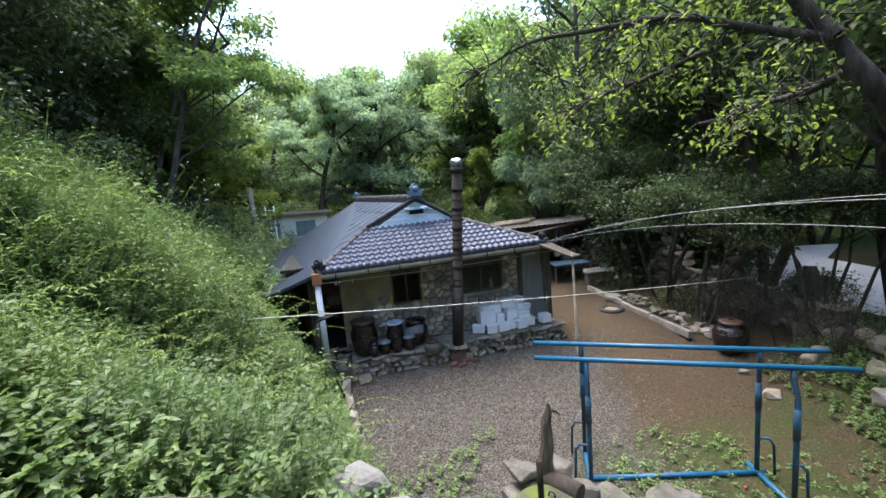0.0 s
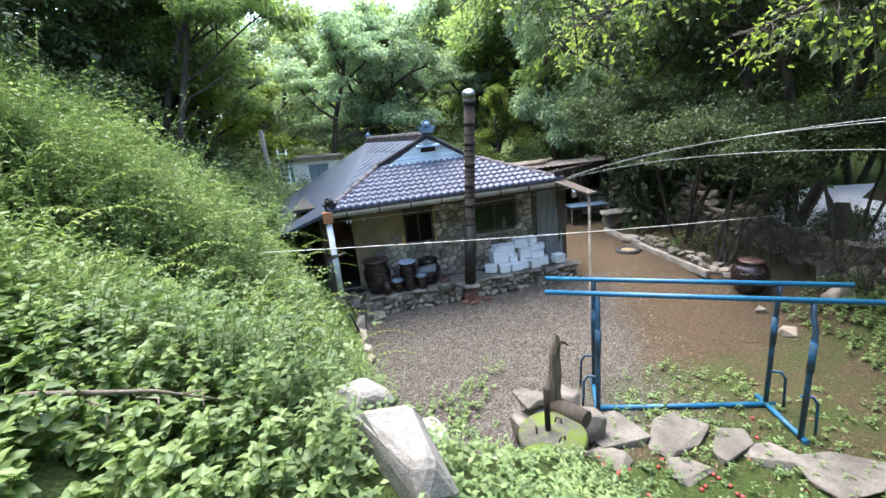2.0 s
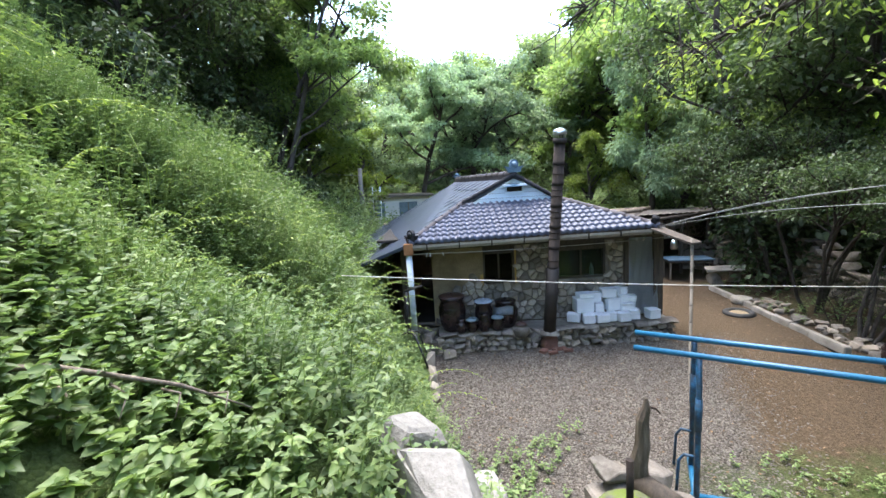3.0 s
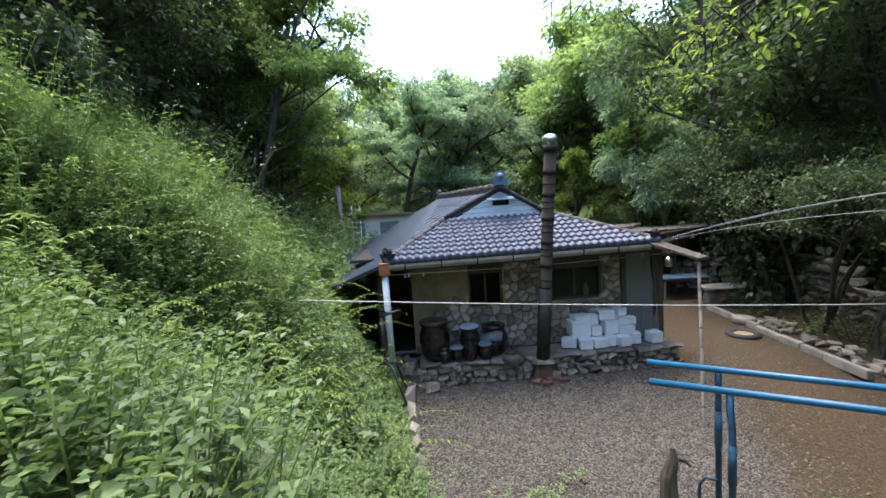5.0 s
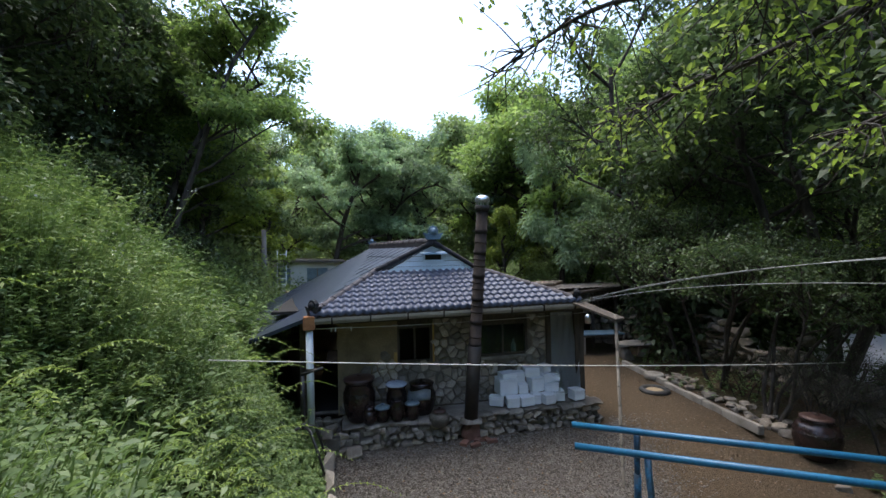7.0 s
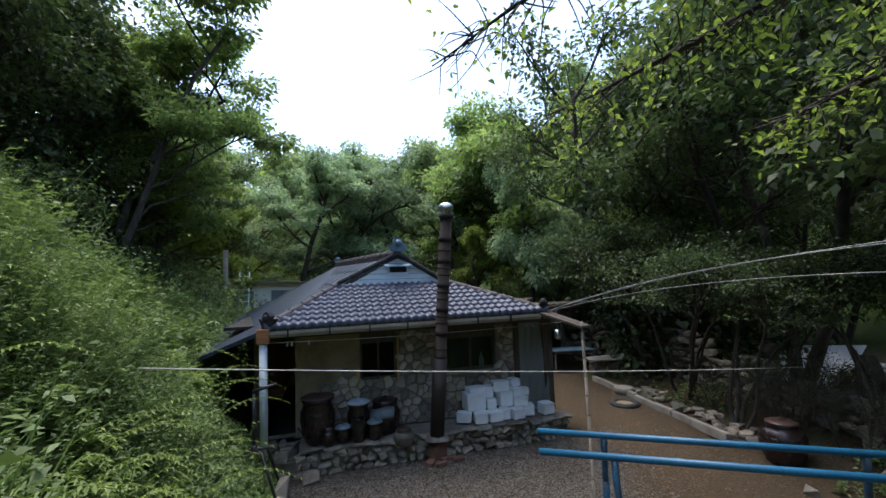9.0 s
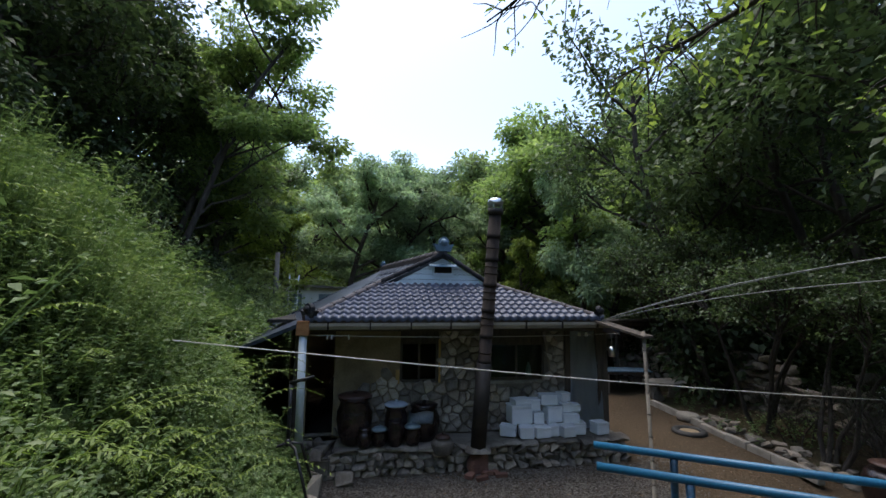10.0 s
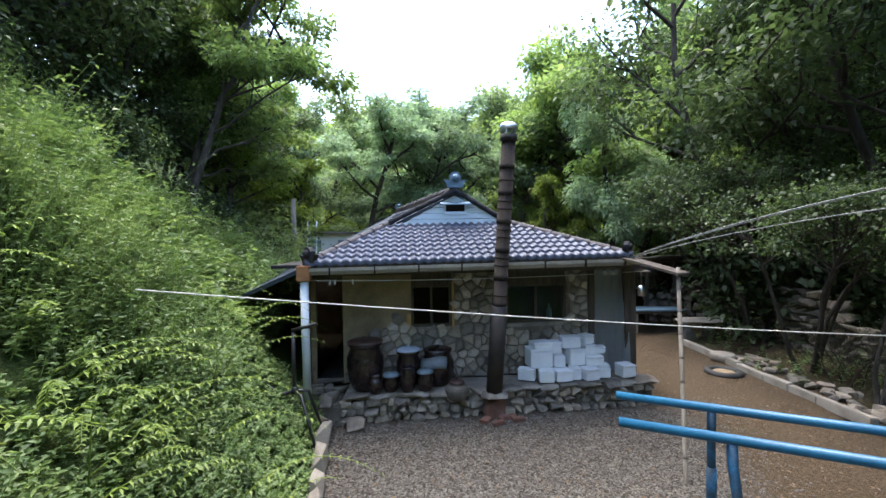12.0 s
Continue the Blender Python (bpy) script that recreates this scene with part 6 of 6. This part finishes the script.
# ---- hillside weeds ----
def weed_patch(name, n, area, size, leaf, per, foliage, label, seed, keep, wide=0.45, tall=(0.25, 0.8), kind="stuff", blade=leaf_quads):
    """Leafy stems scattered over the bank, as one mesh."""
    g = np.random.default_rng(seed)
    x, y = g.uniform(area[0], area[2], n), g.uniform(area[1], area[3], n)
    e = edge_distance(x, y)
    lumps = np.sin(1.3 * x + 2.0 * np.sin(0.9 * y)) + np.sin(1.7 * y + 1.1 * np.sin(1.4 * x))
    ok = keep(x, y, e, lumps, g.uniform(0, 1, n))
    x, y, lumps = x[ok], y[ok], lumps[ok]
    z = height(x, y)
    m = len(x)
    hgt = g.uniform(tall[0], tall[1], m) * size * (1 + 0.3 * lumps)
    lean = g.normal(0, 0.22, (m, 2)) + np.array([0.25, -0.02])
    base = np.repeat(np.stack([x, y, z], 1), per, 0)
    u = np.tile(np.linspace(0.25, 1.0, per), m) + g.uniform(-0.06, 0.06, m * per)
    H = np.repeat(hgt, per)
    P = base + np.stack([np.repeat(lean[:, 0], per) * H * u ** 1.6, np.repeat(lean[:, 1], per) * H * u ** 1.6, H * u], 1)
    a = np.tile(np.arange(per) * 2.4, m) + np.repeat(g.uniform(0, 6.28, m), per)
    D = np.stack([np.cos(a), np.sin(a), g.uniform(-0.35, 0.55, m * per)], 1)
    U = g.normal(0, 0.3, D.shape) + np.array([0, 0, 1.0])
    L = leaf * g.uniform(0.55, 1.3, m * per) * (1.15 - 0.5 * u)
    V, F = blade(P, D, U, L, L * wide)
    # thin stems
    s0 = np.stack([x, y, z], 1)
    s1 = s0 + np.stack([lean[:, 0] * hgt, lean[:, 1] * hgt, hgt], 1)
    w = np.array([0.004, 0.003, 0])
    SV = np.stack([s0 - w, s0 + w, s1 + w * 0.4, s1 - w * 0.4], 1).reshape(-1, 3)
    SF = np.arange(m * 4).reshape(-1, 4)
    V, F = join([(V, F), (SV, SF)])
    solid(name, mesh_of(name, V, F, foliage), foliage, label, "weeds", kind=kind)
    return s1


def near_path(x, y):
    """The trodden strip stays free of tall growth."""
    strip = np.hypot(x - 1.05, (y + 8.2) * 0.4) < 0.75
    return strip | ((x > -0.75) & (y > -1.3)) | ((x > -0.5 - 0.12 * (y + 2.4)) & (y > -2.4)) | ((x > -0.2) & (y < -4.3) & (y > -6.6)) | ((y < -4.4) & (x > 0.2 + 0.1 * np.sin(3 * y))) | (np.hypot(x - 0.5, y + 7.25) < 0.3)


weed_patch("weeds", 34000, (-6.5, -10.5, 1.0, 4.5), 1.0, 0.075, 22, M_LEAF_WEED, "bright green leafy weeds covering the bank", 31,
           lambda x, y, e, l, r: (e > 0.0) & (r < 0.45 + 0.33 * l) & ~near_path(x, y), tall=(0.2, 0.62))
weed_patch("broad_weeds", 13000, (-5.5, -10.5, 0.9, 3.0), 1.0, 0.068, 22, M_LEAF_BROAD, "broad-leaved dark green creepers on the bank", 32,
           lambda x, y, e, l, r: (e > 0.1) & (r < 0.4 - 0.3 * l) & ~near_path(x, y), wide=0.62, tall=(0.15, 0.5), blade=blade_leaves)
tops = weed_patch("tall_weeds", 16000, (-10, -9, 0.0, 14), 1.0, 0.1, 18, M_LEAF_WEED, "tall feathery weeds higher on the bank", 33,
                  lambda x, y, e, l, r: (e > 0.3) & (r < np.clip(0.25 + 0.08 * y + 0.25 * l, 0, 1)) & (np.hypot(x - 0.8, y + 8.0) > 4.5) & ~near_path(x, y), tall=(0.4, 1.0))
weed_patch("upper_weeds", 15000, (-11, -4, -1.0, 15), 1.0, 0.2, 12, M_LEAF_BROAD, "thick undergrowth at the top of the bank", 34,
           lambda x, y, e, l, r: (e > 0.4) & (r < 0.75) & (np.hypot(x - 0.9, y + 7.6) > 7.5) & ~near_path(x, y), wide=0.55, tall=(0.3, 0.9))
weed_patch("bed_weeds", 7000, (8.3, -9, 13, 5), 0.6, 0.09, 12, M_LEAF_WEED, "low weeds and seedlings in the planting bed", 35,
           lambda x, y, e, l, r: (r < np.where(y < -2.8, 0.45 + 0.2 * l, 0.03 + 0.06 * l)) & (x > 8.9 + 0.12 * (y + 1)), tall=(0.15, 0.6), wide=0.6)
weed_patch("yard_weeds", 10000, (0.2, -9.5, 8.5, -0.5), 0.35, 0.07, 9, M_LEAF_WEED, "small weeds sprouting at the yard's edge", 36,
           lambda x, y, e, l, r: (r < np.clip(-0.05 + 0.45 * (-y - 3.3) + 0.25 * l + 0.4 * (e > -0.3), 0, np.where(x > 2.7, 0.22, 0.7))) & (e > -2.6), tall=(0.1, 0.5), wide=0.55)
weed_patch("foot_weeds", 2600, (-1.0, -3.2, 0.35, 0.3), 0.45, 0.06, 14, M_LEAF_WEED, "low weeds along the foot of the bank", 37,
           lambda x, y, e, l, r: (e > 0.05) & (r < 0.75), tall=(0.15, 0.6), wide=0.55)
# arching stems with rows of narrow yellow-green leaflets
g = np.random.default_rng(71)
SP, SD, SL, stems = [], [], [], []
for i in range(130):
    x, y = (g.uniform(-4.5, 0.2), g.uniform(-8.6, 0.5)) if i > 14 else (g.uniform(-1.5, -0.7), g.uniform(-3.7, -2.9))
    if edge_distance(np.array([x]), np.array([y]))[0] < 0.25 or near_path(np.array([x]), np.array([y]))[0] or np.hypot(x - 0.8, y + 8.0) < 2.9:
        continue
    a, ln, up = g.uniform(-1.2, 0.9), g.uniform(0.6, 1.3), g.uniform(0.35, 0.75)
    u = np.linspace(0, 1, 9)
    P = np.stack([x + np.cos(a) * ln * u, y + np.sin(a) * ln * u, hz(x, y) + up * (1.9 * u - 1.35 * u ** 2) * ln + 0.15 - 0.5 * u * ln * np.cos(a) * 0.3], 1)
    V, F, _ = tube_arrays(P, np.linspace(0.006, 0.002, 9), 4)
    stems.append((V, F))
    for k in range(1, 9):
        for s in (-1, 1):
            for w in (0.0, 0.5):
                SP.append(P[k] + (P[k] - P[k - 1]) * w)
                SD.append((np.cos(a + s * 1.0), np.sin(a + s * 1.0), -0.35 + g.normal(0, 0.15)))
                SL.append(g.uniform(0.06, 0.1) * (1.15 - 0.08 * k))
SP, SD, SL = np.array(SP), np.array(SD), np.array(SL)
V, F = leaf_quads(SP, SD, np.tile((0.0, 0.0, 1.0), (len(SP), 1)) + g.normal(0, 0.2, SP.shape), SL, SL * 0.28)
V, F = join([(V, F)] + stems)
solid("arching_weeds", mesh_of("arching_weeds", V, F, M_LEAF_FERN), M_LEAF_FERN, "arching stems with narrow yellow-green leaflets", "weeds", kind="stuff")
# a few tall bare stalks standing over the weeds
for i in range(16):
    x, y = float(g.uniform(-3.2, -0.3)), float(g.uniform(-6.6, 0.0))
    z = hz(x, y)
    ln = float(g.uniform(0.8, 1.5))
    t = thing("stalk", pose(x, y, z), "tall thin weed stalk with sparse leaves", "weed stalk", "tall stalks")
    pts = [(0, 0, 0), (0.02, 0.01, ln * 0.4), (0.05 + 0.03 * math.sin(i), 0.0, ln * 0.75), (0.1 * math.cos(i), 0.04, ln)]
    part("stem", tube("stem", pts, [0.007, 0.006, 0.004, 0.002], M_LEAF_FERN, 5), M_LEAF_FERN, t)
    k = 14
    u = np.linspace(0.25, 1, k)
    P = np.stack([np.interp(u, (0, 0.4, 0.75, 1), [p[j] for p in pts]) for j in range(3)], 1)
    a = np.arange(k) * 2.4
    V, F = leaf_quads(P, np.stack([np.cos(a), np.sin(a), np.full(k, 0.3)], 1), np.tile((0, 0, 1.0), (k, 1)), g.uniform(0.06, 0.12, k), g.uniform(0.02, 0.035, k))
    part("leaves", mesh_of("leaves", V, F, M_LEAF_WEED), M_LEAF_WEED, t)
# pale flower heads on the tall weeds
g = np.random.default_rng(41)
sel = tops[g.uniform(0, 1, len(tops)) < 0.28]
P = np.repeat(sel, 7, 0) + g.normal(0, 0.05, (len(sel) * 7, 3))
L = g.uniform(0.015, 0.03, len(P))
V, F = leaf_quads(P, g.normal(0, 1, P.shape), g.normal(0, 1, P.shape), L, L)
solid("weed_flowers", mesh_of("weed_flowers", V, F, M_FLOWER), M_FLOWER, "tiny whitish flower heads on the weeds", "flowers", kind="stuff")

# ---- dead leaves ----
g = np.random.default_rng(61)
n = 14000
x, y = g.uniform(0.5, 12.5, n), g.uniform(-7.5, 5.0, n)
ok = (edge_distance(x, y) < 0.3) & (g.uniform(0, 1, n) < np.where(x > 9, 0.9, 0.3)) & ((y < 0.0) | (x > 6.3))
P = np.stack([x, y, height(x, y) + 0.008], 1)[ok]
L = g.uniform(0.03, 0.075, len(P))
V, F = leaf_quads(P, g.normal(0, 1, P.shape) * np.array([1, 1, 0.15]), g.normal(0, 0.25, P.shape) + np.array([0, 0, 1.0]), L, L * 0.6)
solid("leaf_litter", mesh_of("leaf_litter", V, F, M_LITTER), M_LITTER, "brown dead leaves scattered on the ground", "leaves", kind="stuff")

# ---- gravel ----
g = np.random.default_rng(51)
n = 26000
x, y = g.uniform(0.6, 8.5, n), g.uniform(-5.0, 0.3, n)
ok = (edge_distance(x, y) < -0.1) & (g.uniform(0, 1, n) < np.clip((7.6 - x + 0.35 * y) / 1.5, 0.02, 1)) & ((y < 0.0) | (x > 6.2))
x, y = x[ok], y[ok]
z = height(x, y)
s = g.uniform(0.008, 0.024, len(x))
oct_v = np.array([(1, 0, 0), (0, 1, 0), (-1, 0, 0), (0, -1, 0), (0, 0, 0.7), (0, 0, -0.4)])
oct_f = np.array([(0, 1, 4), (1, 2, 4), (2, 3, 4), (3, 0, 4), (1, 0, 5), (2, 1, 5), (3, 2, 5), (0, 3, 5)])
V = np.stack([x, y, z], 1)[:, None] + oct_v[None] * s[:, None, None] * g.uniform(0.6, 1.4, (len(x), 6, 1))
F = (oct_f[None] + np.arange(len(x))[:, None, None] * 6).reshape(-1, 3)
solid("gravel", mesh_of("gravel", V.reshape(-1, 3), F, M_PEBBLE), M_PEBBLE, "loose grey gravel over the yard", "gravel", kind="stuff")

# ---- facing stones of the house ----
facing_stones((0.44, 0.42, 5.06, 2.5), 0.19, no_stone, 4, wall, WY, 0.011, 0.06)
